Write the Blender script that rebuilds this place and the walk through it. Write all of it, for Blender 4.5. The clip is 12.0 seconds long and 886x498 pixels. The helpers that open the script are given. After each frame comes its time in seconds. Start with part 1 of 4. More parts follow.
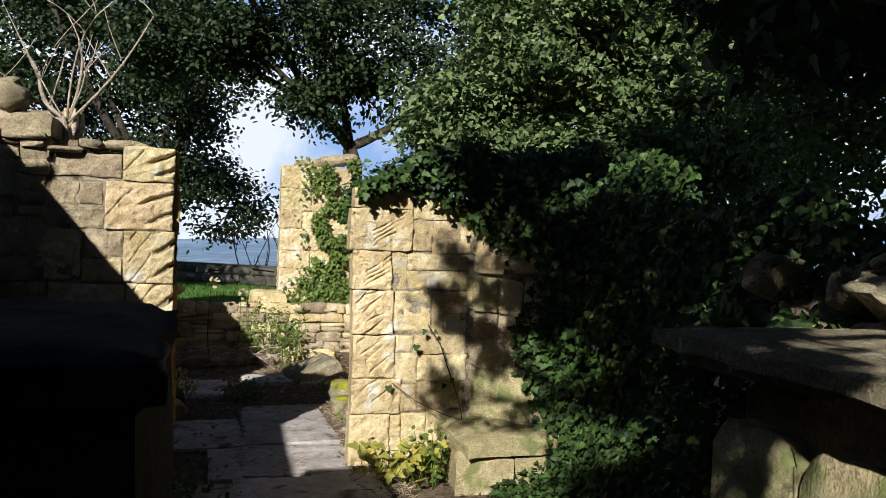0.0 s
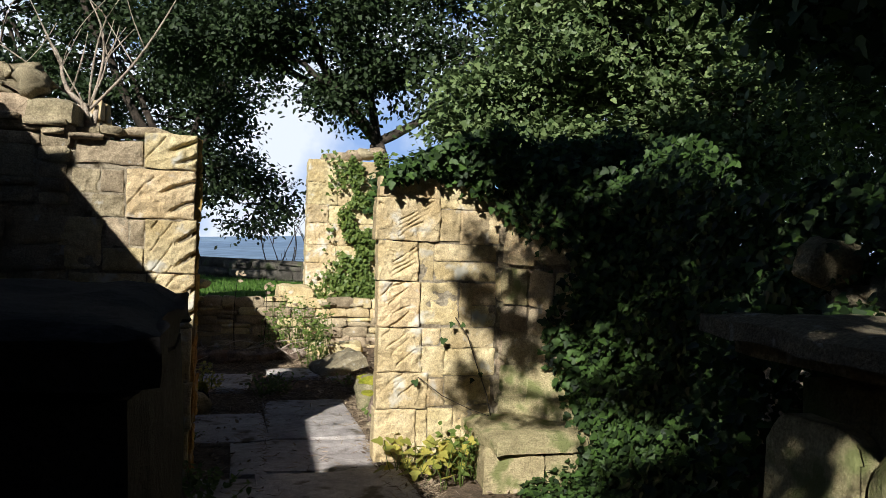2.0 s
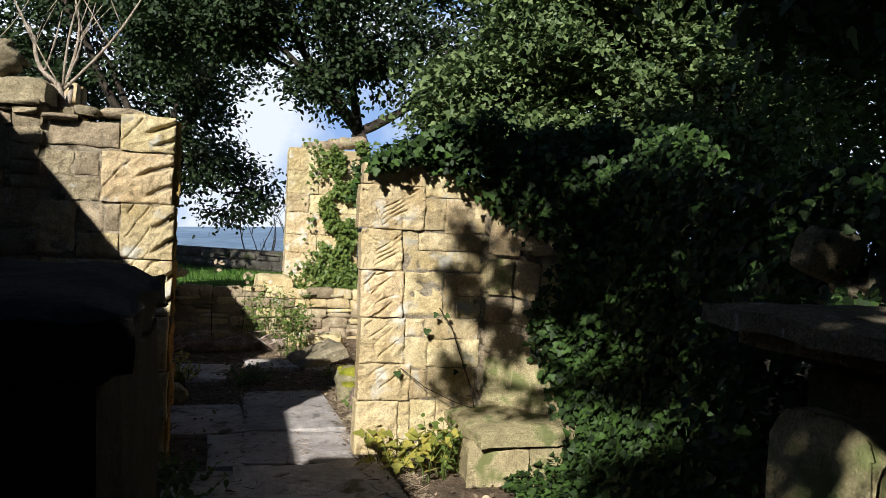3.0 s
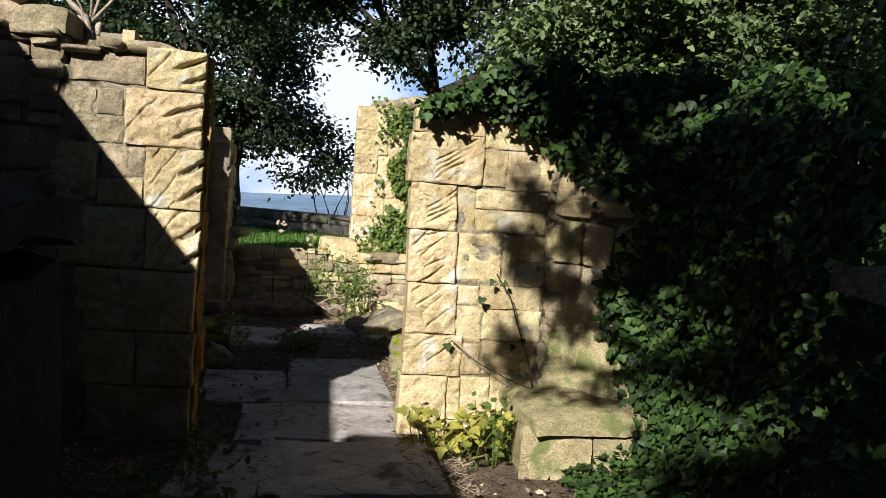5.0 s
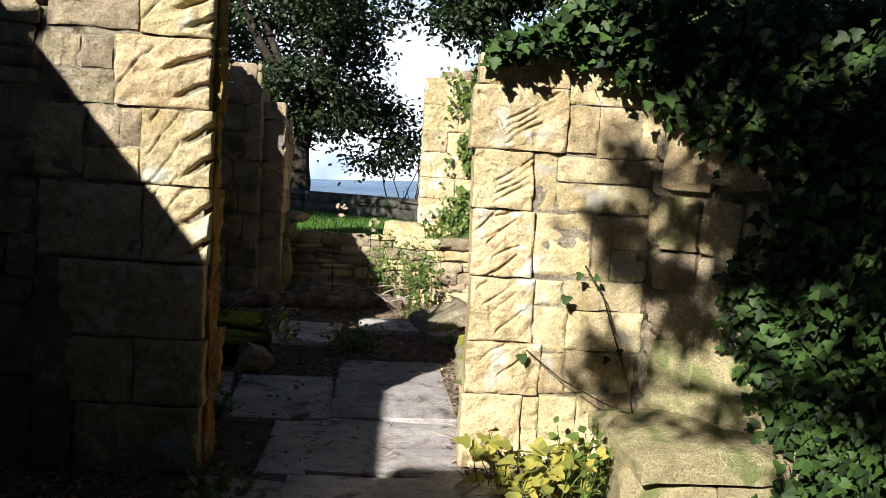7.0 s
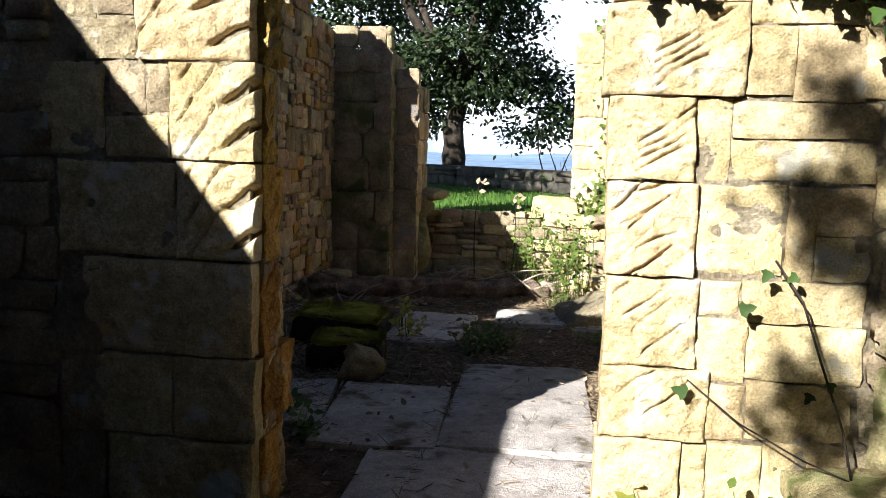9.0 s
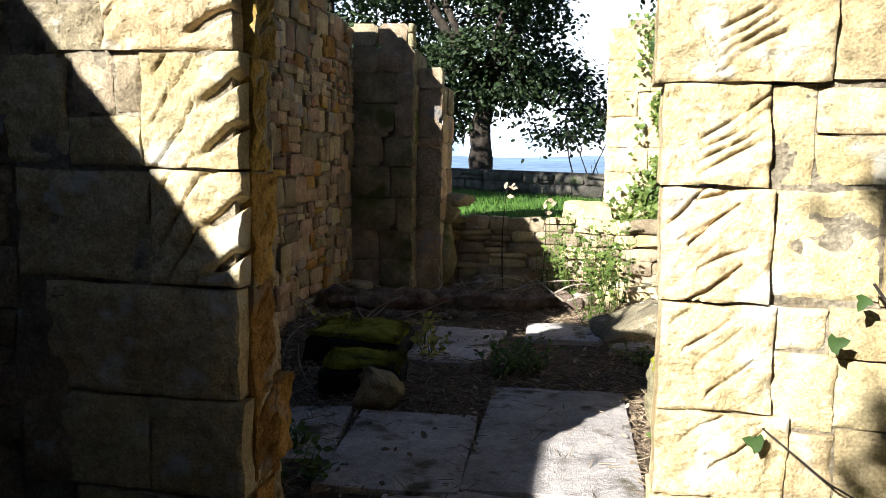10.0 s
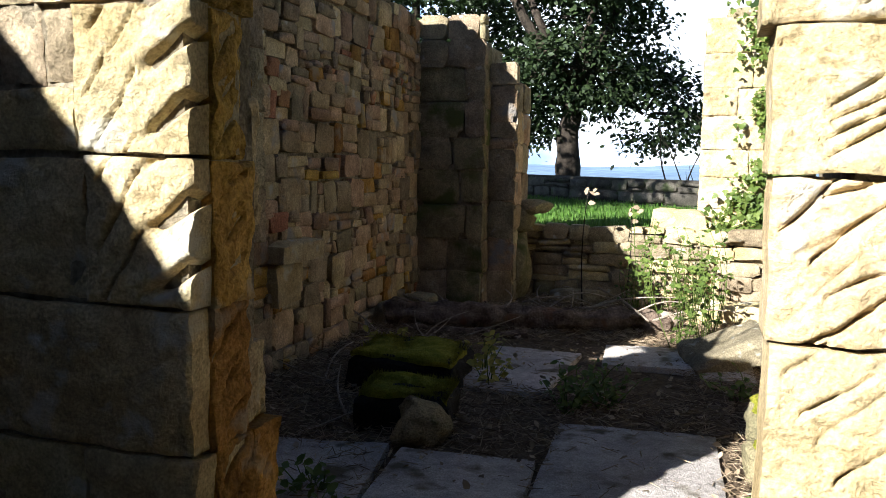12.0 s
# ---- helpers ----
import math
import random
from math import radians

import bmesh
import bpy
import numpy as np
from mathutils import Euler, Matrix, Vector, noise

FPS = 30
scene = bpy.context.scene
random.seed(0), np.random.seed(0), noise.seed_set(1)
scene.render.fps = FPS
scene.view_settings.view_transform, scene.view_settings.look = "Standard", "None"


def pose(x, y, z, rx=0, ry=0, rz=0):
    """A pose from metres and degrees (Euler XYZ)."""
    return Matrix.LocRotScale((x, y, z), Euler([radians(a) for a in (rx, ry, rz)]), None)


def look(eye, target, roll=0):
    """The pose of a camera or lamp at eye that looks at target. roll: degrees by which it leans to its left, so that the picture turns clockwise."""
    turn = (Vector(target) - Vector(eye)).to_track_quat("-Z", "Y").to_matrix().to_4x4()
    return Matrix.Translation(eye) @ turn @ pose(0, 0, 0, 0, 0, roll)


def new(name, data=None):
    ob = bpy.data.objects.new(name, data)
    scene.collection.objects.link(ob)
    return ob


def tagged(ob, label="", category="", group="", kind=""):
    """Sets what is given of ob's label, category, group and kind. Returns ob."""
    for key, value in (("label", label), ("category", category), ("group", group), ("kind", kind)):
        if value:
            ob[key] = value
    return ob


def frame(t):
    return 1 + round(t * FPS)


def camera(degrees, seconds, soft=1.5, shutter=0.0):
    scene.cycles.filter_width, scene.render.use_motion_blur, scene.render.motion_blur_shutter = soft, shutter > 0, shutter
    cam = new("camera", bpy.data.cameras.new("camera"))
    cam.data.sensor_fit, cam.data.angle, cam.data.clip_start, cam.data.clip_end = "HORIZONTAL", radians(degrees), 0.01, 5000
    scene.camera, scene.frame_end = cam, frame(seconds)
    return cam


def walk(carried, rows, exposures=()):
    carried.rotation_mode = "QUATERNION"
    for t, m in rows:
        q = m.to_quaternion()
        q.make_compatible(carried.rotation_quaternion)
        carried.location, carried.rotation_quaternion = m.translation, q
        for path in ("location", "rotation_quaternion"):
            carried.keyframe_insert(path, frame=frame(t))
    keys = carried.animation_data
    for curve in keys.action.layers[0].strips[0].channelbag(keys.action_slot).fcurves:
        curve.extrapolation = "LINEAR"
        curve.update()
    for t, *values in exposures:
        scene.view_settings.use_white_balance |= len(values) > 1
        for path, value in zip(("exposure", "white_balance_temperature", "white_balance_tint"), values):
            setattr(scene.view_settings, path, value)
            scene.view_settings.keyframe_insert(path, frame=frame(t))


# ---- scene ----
cam = camera(57.6, 12.0, soft=0.5)
PATH = [
    (0, (-1.434, -0.856, 1.575), (-0.932, 1.08, 1.565), 1.9),
    (0.5, (-1.435, -0.824, 1.57), (-0.941, 1.114, 1.545), 1.8),
    (1, (-1.425, -0.797, 1.551), (-0.981, 1.152, 1.508), 1.8),
    (1.5, (-1.396, -0.754, 1.529), (-0.984, 1.202, 1.462), 1.9),
    (2, (-1.394, -0.693, 1.522), (-0.958, 1.259, 1.505), 2.0),
    (2.5, (-1.392, -0.624, 1.507), (-0.927, 1.321, 1.492), 2.5),
    (2.7, (-1.403, -0.611, 1.505), (-0.917, 1.329, 1.485), 2.6),
    (4.3, (-1.294, -0.251, 1.427), (-0.873, 1.702, 1.349), 3.1),
    (4.5, (-1.238, -0.174, 1.426), (-0.871, 1.791, 1.352), 3.5),
    (5, (-1.122, -0.026, 1.412), (-0.831, 1.949, 1.298), 4.1),
    (5.5, (-1.08, 0.188, 1.387), (-0.771, 2.161, 1.267), 2.7),
    (6, (-1.077, 0.46, 1.377), (-0.737, 2.427, 1.255), 1.9),
    (6.5, (-1.029, 0.686, 1.352), (-0.752, 2.658, 1.17), 2.2),
    (7, (-0.952, 0.959, 1.355), (-0.851, 2.95, 1.192), 3.5),
    (7.2, (-0.937, 1.015, 1.355), (-0.853, 3.005, 1.171), 3.0),
    (8.8, (-0.783, 1.82, 1.35), (-1.027, 3.787, 1.088), 0.8),
    (9, (-0.753, 1.947, 1.334), (-1.063, 3.907, 1.089), 1.6),
    (9.5, (-0.738, 2.141, 1.324), (-1.095, 4.088, 1.04), 1.4),
    (10, (-0.801, 2.385, 1.33), (-1.181, 4.334, 1.093), 0.9),
    (10.5, (-0.85, 2.559, 1.329), (-1.218, 4.508, 1.073), 1.1),
    (11, (-0.837, 2.724, 1.306), (-1.272, 4.657, 1.03), 1.3),
    (11.5, (-0.788, 2.919, 1.289), (-1.31, 4.836, 1.06), 1.2),
    (12, (-0.766, 3.023, 1.27), (-1.365, 4.919, 1.052), 0.9),
]
walk(cam, [(t, look(eye, target, roll)) for t, eye, target, roll in PATH],
     exposures=[(0, 0.85, 6150, 10), (2.7, 0.85, 6150, 10), (4.5, 0.90, 6150, 10), (5.5, 1.10, 6150, 10), (7.2, 1.30, 6150, 10), (8.8, 1.85, 6150, 10), (10.5, 1.95, 6000, 10), (12, 1.95, 6000, 10)])

# ---- light ----
SUN_WAY = Vector((0.55, 1.0, -0.64)).normalized()
world = bpy.data.worlds.new("sky")
scene.world = world
world.use_nodes = True
wn, wl = world.node_tree.nodes, world.node_tree.links
sky = wn.new("ShaderNodeTexSky")
sky.sky_type = "NISHITA"
sky.sun_disc = False
sky.air_density, sky.dust_density = 0.45, 0.1
sky.sun_elevation = math.asin(-SUN_WAY.z)
sky.sun_rotation = math.atan2(-SUN_WAY.x, -SUN_WAY.y)
wn["Background"].inputs[1].default_value = 0.058
wl.new(sky.outputs[0], wn["Background"].inputs[0])
lamp = bpy.data.lights.new("sun", "SUN")
lamp.energy, lamp.angle, lamp.color = 5.0, radians(0.53), (1.0, 0.95, 0.87)
sun = new("sun", lamp)
sun.rotation_mode = "QUATERNION"
sun.rotation_quaternion = SUN_WAY.to_track_quat("-Z", "Y")


# ---- materials ----
def material(name, dark, light, scale=6.0, rough=0.9, bump=0.4, grain=90.0, spots=None, vary=0.0, spot_size=3.0, spot_cut=0.56):
    """A rough mineral or organic surface: two tones mixed by broad noise, fine grain, relief, optional blotches of a third tone."""
    m = bpy.data.materials.new(name)
    m.use_nodes = True
    n, l = m.node_tree.nodes, m.node_tree.links
    b = n["Principled BSDF"]
    b.inputs["Roughness"].default_value, b.inputs["Specular IOR Level"].default_value = rough, 0.12
    co = n.new("ShaderNodeNewGeometry")
    big = n.new("ShaderNodeTexNoise")
    big.inputs["Scale"].default_value, big.inputs["Detail"].default_value = scale, 6
    fine = n.new("ShaderNodeTexNoise")
    fine.inputs["Scale"].default_value, fine.inputs["Detail"].default_value = grain, 4
    mid = n.new("ShaderNodeTexNoise")
    mid.inputs["Scale"].default_value, mid.inputs["Detail"].default_value, mid.inputs["Roughness"].default_value = scale * 5.5, 8, 0.7
    for t in (big, fine, mid):
        l.new(co.outputs["Position"], t.inputs["Vector"])
    ramp = n.new("ShaderNodeValToRGB")
    ramp.color_ramp.elements[0].position, ramp.color_ramp.elements[1].position = 0.32, 0.68
    ramp.color_ramp.elements[0].color, ramp.color_ramp.elements[1].color = (*dark, 1), (*light, 1)
    l.new(big.outputs[0], ramp.inputs[0])
    grit = n.new("ShaderNodeMix")
    grit.data_type, grit.blend_type = "RGBA", "OVERLAY"
    grit.inputs[0].default_value = 0.7
    l.new(ramp.outputs[0], grit.inputs[6])
    l.new(fine.outputs[0], grit.inputs[7])
    stain = n.new("ShaderNodeMix")
    stain.data_type, stain.blend_type = "RGBA", "OVERLAY"
    stain.inputs[0].default_value = 0.75 if bump else 0.0
    l.new(grit.outputs[2], stain.inputs[6])
    l.new(mid.outputs[0], stain.inputs[7])
    out = stain.outputs[2]
    if spots:
        sn = n.new("ShaderNodeTexNoise")
        sn.inputs["Scale"].default_value, sn.inputs["Detail"].default_value = spot_size, 8
        l.new(co.outputs["Position"], sn.inputs["Vector"])
        sr = n.new("ShaderNodeValToRGB")
        sr.color_ramp.elements[0].position, sr.color_ramp.elements[1].position = spot_cut, spot_cut + 0.1
        l.new(sn.outputs[0], sr.inputs[0])
        mix = n.new("ShaderNodeMix")
        mix.data_type = "RGBA"
        mix.inputs[7].default_value = (*spots, 1)
        l.new(sr.outputs[0], mix.inputs[0])
        l.new(out, mix.inputs[6])
        out = mix.outputs[2]
    if vary:
        info = n.new("ShaderNodeObjectInfo")
        hue = n.new("ShaderNodeHueSaturation")
        for inp, lo, hi in (("Value", 1 - vary, 1 + vary * 0.7), ("Hue", 0.5 - vary * 0.06, 0.5 + vary * 0.035)):
            r = n.new("ShaderNodeMapRange")
            r.inputs[3].default_value, r.inputs[4].default_value = lo, hi
            if inp == "Hue":
                w = n.new("ShaderNodeMath")
                w.operation = "FRACT"
                k = n.new("ShaderNodeMath")
                k.operation = "MULTIPLY"
                k.inputs[1].default_value = 7.31
                l.new(info.outputs["Random"], k.inputs[0])
                l.new(k.outputs[0], w.inputs[0])
                l.new(w.outputs[0], r.inputs[0])
            else:
                l.new(info.outputs["Random"], r.inputs[0])
            l.new(r.outputs[0], hue.inputs[inp])
        l.new(out, hue.inputs["Color"])
        out = hue.outputs[0]
    l.new(out, b.inputs["Base Color"])
    add = n.new("ShaderNodeMath")
    add.operation = "ADD"
    half = n.new("ShaderNodeMath")
    half.operation = "MULTIPLY"
    half.inputs[1].default_value = 0.35
    l.new(fine.outputs[0], half.inputs[0])
    l.new(mid.outputs[0], add.inputs[0])
    l.new(half.outputs[0], add.inputs[1])
    bp = n.new("ShaderNodeBump")
    bp.inputs["Strength"].default_value, bp.inputs["Distance"].default_value = min(1.0, bump * 1.3), 0.03
    l.new(add.outputs[0], bp.inputs["Height"])
    l.new(bp.outputs[0], b.inputs["Normal"])
    return m


def leaf_material(name, dark, light, rough=0.45, through_light=0.25):
    m = bpy.data.materials.new(name)
    m.use_nodes = True
    n, l = m.node_tree.nodes, m.node_tree.links
    b = n["Principled BSDF"]
    geo = n.new("ShaderNodeNewGeometry")
    ramp = n.new("ShaderNodeValToRGB")
    ramp.color_ramp.elements[0].color, ramp.color_ramp.elements[1].color = (*dark, 1), (*light, 1)
    l.new(geo.outputs["Random Per Island"], ramp.inputs[0])
    fine = n.new("ShaderNodeTexNoise")
    fine.inputs["Scale"].default_value = 60
    l.new(geo.outputs["Position"], fine.inputs["Vector"])
    mix = n.new("ShaderNodeMix")
    mix.data_type, mix.blend_type = "RGBA", "OVERLAY"
    mix.inputs[0].default_value = 0.3
    l.new(ramp.outputs[0], mix.inputs[6])
    l.new(fine.outputs[0], mix.inputs[7])
    l.new(mix.outputs[2], b.inputs["Base Color"])
    b.inputs["Roughness"].default_value, b.inputs["Specular IOR Level"].default_value = rough, 0.25
    tr = n.new("ShaderNodeBsdfTranslucent")
    l.new(mix.outputs[2], tr.inputs[0])
    ms = n.new("ShaderNodeMixShader")
    ms.inputs[0].default_value = through_light
    l.new(b.outputs[0], ms.inputs[1])
    l.new(tr.outputs[0], ms.inputs[2])
    l.new(ms.outputs[0], n["Material Output"].inputs[0])
    return m


SAND = material("buff_sandstone", (0.37, 0.285, 0.14), (0.52, 0.43, 0.25), 5, 0.92, 0.5, 120, (0.50, 0.47, 0.38), 0.20, 7, 0.58)
SAND_GREY = material("weathered_sandstone", (0.20, 0.16, 0.10), (0.40, 0.33, 0.21), 7, 0.93, 0.6, 110, (0.45, 0.44, 0.38), 0.25, 11, 0.64)
SAND_RUBBLE = material("rubble_sandstone", (0.30, 0.21, 0.115), (0.54, 0.41, 0.25), 6, 0.93, 0.6, 100, (0.30, 0.28, 0.25), 0.38, 5, 0.58)
SAND_MOSSY = material("mossy_sandstone", (0.16, 0.14, 0.08), (0.34, 0.29, 0.17), 5, 0.95, 0.6, 110, (0.10, 0.12, 0.04), 0.2, 4, 0.55)
# Orange rubble stone; on the reveal its tone also paints warm bounced light
SAND_ORANGE = material("orange_sandstone", (0.30, 0.165, 0.04), (0.52, 0.325, 0.085), 6, 0.93, 0.6, 110, (0.40, 0.33, 0.22), 0.3, 5, 0.56)
SAND_RUDDY = material("ruddy_sandstone", (0.26, 0.12, 0.06), (0.46, 0.25, 0.13), 6, 0.93, 0.6, 110, (0.36, 0.28, 0.2), 0.3, 6, 0.58)
SAND_LICHEN = material("lichened_sandstone", (0.14, 0.12, 0.08), (0.30, 0.255, 0.16), 5, 0.94, 0.6, 110, (0.46, 0.45, 0.37), 0.2, 16, 0.62)
MORTAR = material("old_lime_mortar", (0.22, 0.18, 0.12), (0.36, 0.31, 0.22), 9, 0.97, 0.8, 70, (0.10, 0.08, 0.05), 0, 8, 0.58)
FLAG = material("worn_flagstone", (0.32, 0.29, 0.268), (0.48, 0.44, 0.405), 3, 0.85, 0.5, 140, (0.13, 0.11, 0.075), 0.2, 5, 0.57)
ALGAE = material("algae_stained_sandstone", (0.25, 0.21, 0.11), (0.45, 0.385, 0.21), 6, 0.93, 0.6, 110, (0.17, 0.18, 0.07), 0.12, 6, 0.52)
# Boundary wall stone: the trees' shade on it is put into the colour
SHADE_STONE = material("tree_shade_stone", (0.045, 0.04, 0.032), (0.11, 0.10, 0.08), 5, 0.95, 0.6, 100, (0.07, 0.08, 0.04), 0.25, 5, 0.57)
SOIL = material("leaf_litter_soil", (0.075, 0.055, 0.036), (0.19, 0.14, 0.095), 9, 0.98, 1.0, 60, (0.16, 0.11, 0.06), 0, 22, 0.58)
MOSS = material("green_moss", (0.17, 0.19, 0.015), (0.38, 0.36, 0.045), 14, 0.98, 1.0, 160)
GRASS_GROUND = material("turf", (0.05, 0.10, 0.02), (0.11, 0.19, 0.035), 2, 0.95, 0.5, 60)
BARK = material("grey_brown_bark", (0.022, 0.018, 0.014), (0.065, 0.052, 0.04), 8, 0.95, 1.0, 50)
# Near-black stone: deep shade is put into its base colour
SHADE_DARK = material("shade_darkened_stone", (0.010, 0.009, 0.008), (0.028, 0.026, 0.024), 6, 0.85, 0.7, 90, (0.045, 0.045, 0.042), 0, 12, 0.66)
DEADWOOD = material("bleached_dead_wood", (0.25, 0.20, 0.15), (0.45, 0.38, 0.30), 12, 0.9, 0.6, 80)
LOGWOOD = material("rotting_log_wood", (0.085, 0.06, 0.045), (0.30, 0.225, 0.17), 10, 0.95, 1.0, 60, (0.22, 0.12, 0.07), 0, 6, 0.6)
FAR_LAND = material("far_fields", (0.08, 0.11, 0.06), (0.20, 0.22, 0.12), 0.004, 1.0, 0.0, 0.02, (0.06, 0.09, 0.06), 0, 0.008, 0.52)
# Far hills: the blue of distance haze is put into the colour
FAR_HILL = material("haze_tinted_hills", (0.10, 0.15, 0.22), (0.14, 0.20, 0.27), 0.002, 1.0, 0.0, 0.02)
IVY = leaf_material("ivy_leaf", (0.009, 0.019, 0.006), (0.05, 0.095, 0.018), 0.58, 0.2)
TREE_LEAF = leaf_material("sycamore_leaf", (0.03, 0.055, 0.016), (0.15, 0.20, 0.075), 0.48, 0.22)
DARK_LEAF = leaf_material("dark_tree_leaf", (0.010, 0.019, 0.007), (0.034, 0.055, 0.018), 0.6, 0.16)
WEED = leaf_material("weed_leaf", (0.06, 0.10, 0.02), (0.15, 0.20, 0.045), 0.5, 0.35)
YELLOW = leaf_material("yellowing_leaf", (0.20, 0.21, 0.04), (0.50, 0.42, 0.09), 0.5, 0.35)
LITTER = leaf_material("dry_litter", (0.09, 0.06, 0.035), (0.42, 0.33, 0.22), 0.9, 0.05)
GRASS = leaf_material("grass_blade", (0.05, 0.12, 0.015), (0.12, 0.24, 0.035), 0.55, 0.3)


# ---- building helpers ----
def mesh_of(name, verts, faces, mat, smooth=True):
    me = bpy.data.meshes.new(name)
    me.from_pydata([tuple(v) for v in verts], [], faces)
    me.materials.append(mat)
    if smooth:
        me.shade_smooth()
    me.update()
    return me


def part(name, me, parent, m=None, label=""):
    """Links a mesh as one object under a thing or a part."""
    ob = new(name, me)
    if parent is not None:
        ob.parent = parent
    if m is not None:
        ob.matrix_basis = m
    if label:
        ob["label"] = label
    return ob


def empty(name, x, y, z, label, category, group="", kind=""):
    ob = new(name)
    ob.location = (x, y, z)
    return tagged(ob, label, category, group, kind)


def box_mesh(name, x0, x1, y0, y1, z0, z1, mat, rough=0.0, cell=0.25, seed=0.0):
    """A block, cut into cells and made uneven when rough."""
    bm = bmesh.new()
    bmesh.ops.create_cube(bm, size=1.0)
    for v in bm.verts:
        v.co = Vector((x0 + (v.co.x + 0.5) * (x1 - x0), y0 + (v.co.y + 0.5) * (y1 - y0), z0 + (v.co.z + 0.5) * (z1 - z0)))
    if rough:
        for axis, (a, b) in enumerate(((x0, x1), (y0, y1), (z0, z1))):
            steps = min(40, int((b - a) / cell))
            for k in range(1, steps):
                co = Vector((0, 0, 0))
                co[axis] = a + (b - a) * k / steps
                no = Vector((0, 0, 0))
                no[axis] = 1
                bmesh.ops.bisect_plane(bm, geom=bm.verts[:] + bm.edges[:] + bm.faces[:], plane_co=co, plane_no=no)
        for v in bm.verts:
            v.co += rough * noise.noise_vector(v.co * 2.3 + Vector((seed, 0, 0)))
    me = bpy.data.meshes.new(name)
    bm.to_mesh(me)
    bm.free()
    me.materials.append(mat)
    return me


def grid_block(name, nx, nz, depth, height_at, mat, edge=0.04):
    """A unit-wide stone: its face lies at y=0, looks to -y, and is shaped by height_at(u, v) in metres outwards; sides run back to y=depth."""
    verts, faces = [], []
    for j in range(nz + 1):
        for i in range(nx + 1):
            u, v = i / nx, j / nz
            verts.append((u - 0.5, -height_at(u, v), v - 0.5))
    at = lambda i, j: j * (nx + 1) + i
    for j in range(nz):
        for i in range(nx):
            faces.append((at(i, j), at(i + 1, j), at(i + 1, j + 1), at(i, j + 1)))
    ring = [at(i, 0) for i in range(nx)] + [at(nx, j) for j in range(nz)] + [at(i, nz) for i in range(nx, 0, -1)] + [at(0, j) for j in range(nz, 0, -1)]
    first, k = len(verts), len(ring)
    for r in ring:
        verts.append(verts[r])
    for r in ring:
        verts.append((verts[r][0], depth, verts[r][2]))
    for a in range(k):
        faces.append((first + (a + 1) % k, first + a, first + k + a, first + k + (a + 1) % k))
    return mesh_of(name, verts, faces, mat)


def stone_variants(mat, count, rough, seed):
    """Rubble stones, unit size, 42 triangles each, rounded and irregular in outline."""
    rng = random.Random(seed)
    made = []
    for c in range(count):
        verts, faces = [], []
        n = 3
        cut = [rng.uniform(0.0, 0.22) for _ in range(4)]
        for j in range(n + 1):
            for i in range(n + 1):
                u, v = i / n, j / n
                us, vs = (0, 0.12, 0.88, 1)[i], (0, 0.14, 0.86, 1)[j]
                x, z = us - 0.5, vs - 0.5
                border = i in (0, n) or j in (0, n)
                corner = i in (0, n) and j in (0, n)
                y = 0.0 if not border else 0.10 * rough / 0.1
                x += rng.uniform(-1, 1) * 0.045
                z += rng.uniform(-1, 1) * 0.05
                if corner:
                    x *= 1 - cut[(i > 0) * 2 + (j > 0)]
                    z *= 1 - cut[(i > 0) * 2 + (j > 0)]
                y += rng.uniform(-1, 1) * rough
                verts.append((x, y, z))
        at = lambda i, j: j * (n + 1) + i
        for j in range(n):
            for i in range(n):
                faces.append((at(i, j), at(i + 1, j), at(i + 1, j + 1), at(i, j + 1)))
        ring = [at(i, 0) for i in range(n)] + [at(n, j) for j in range(n)] + [at(i, n) for i in range(n, 0, -1)] + [at(0, j) for j in range(n, 0, -1)]
        first, k = len(verts), len(ring)
        for r in ring:
            verts.append(verts[r])
        for r in ring:
            verts.append((verts[r][0], 1.0, verts[r][2]))
        for a in range(k):
            faces.append((first + (a + 1) % k, first + a, first + k + a, first + k + (a + 1) % k))
        made.append(mesh_of("stone", verts, faces, mat))
    return made


RUBBLE = stone_variants(SAND_RUBBLE, 14, 0.07, 11)
ORANGES = stone_variants(SAND_ORANGE, 6, 0.07, 16)
RUDDY = stone_variants(SAND_RUDDY, 5, 0.07, 17)
ALGAES = stone_variants(ALGAE, 6, 0.07, 19)
GREYS = stone_variants(SAND_GREY, 12, 0.07, 12)
BUFFS = stone_variants(SAND, 8, 0.06, 13)
SHADE_STONES = stone_variants(SHADE_STONE, 8, 0.07, 18)
MOSSY = stone_variants(SAND_MOSSY, 10, 0.07, 14)


def lay_stone(parent, kinds, rng, base, u0, u1, z0, z1, depth=0.12, gap=0.006, out=0.0, name="stone"):
    """One stone on a wall face; base maps (along the face, inwards, up) to the world."""
    m = base @ Matrix.Translation(((u0 + u1) / 2, -out, (z0 + z1) / 2)) @ Matrix.Rotation(radians(rng.gauss(0, 2.4)), 4, "Y")
    m = m @ Matrix.Diagonal((max(0.02, u1 - u0 - gap), depth, max(0.02, z1 - z0 - gap), 1))
    return part(name, rng.choice(kinds), parent, m)


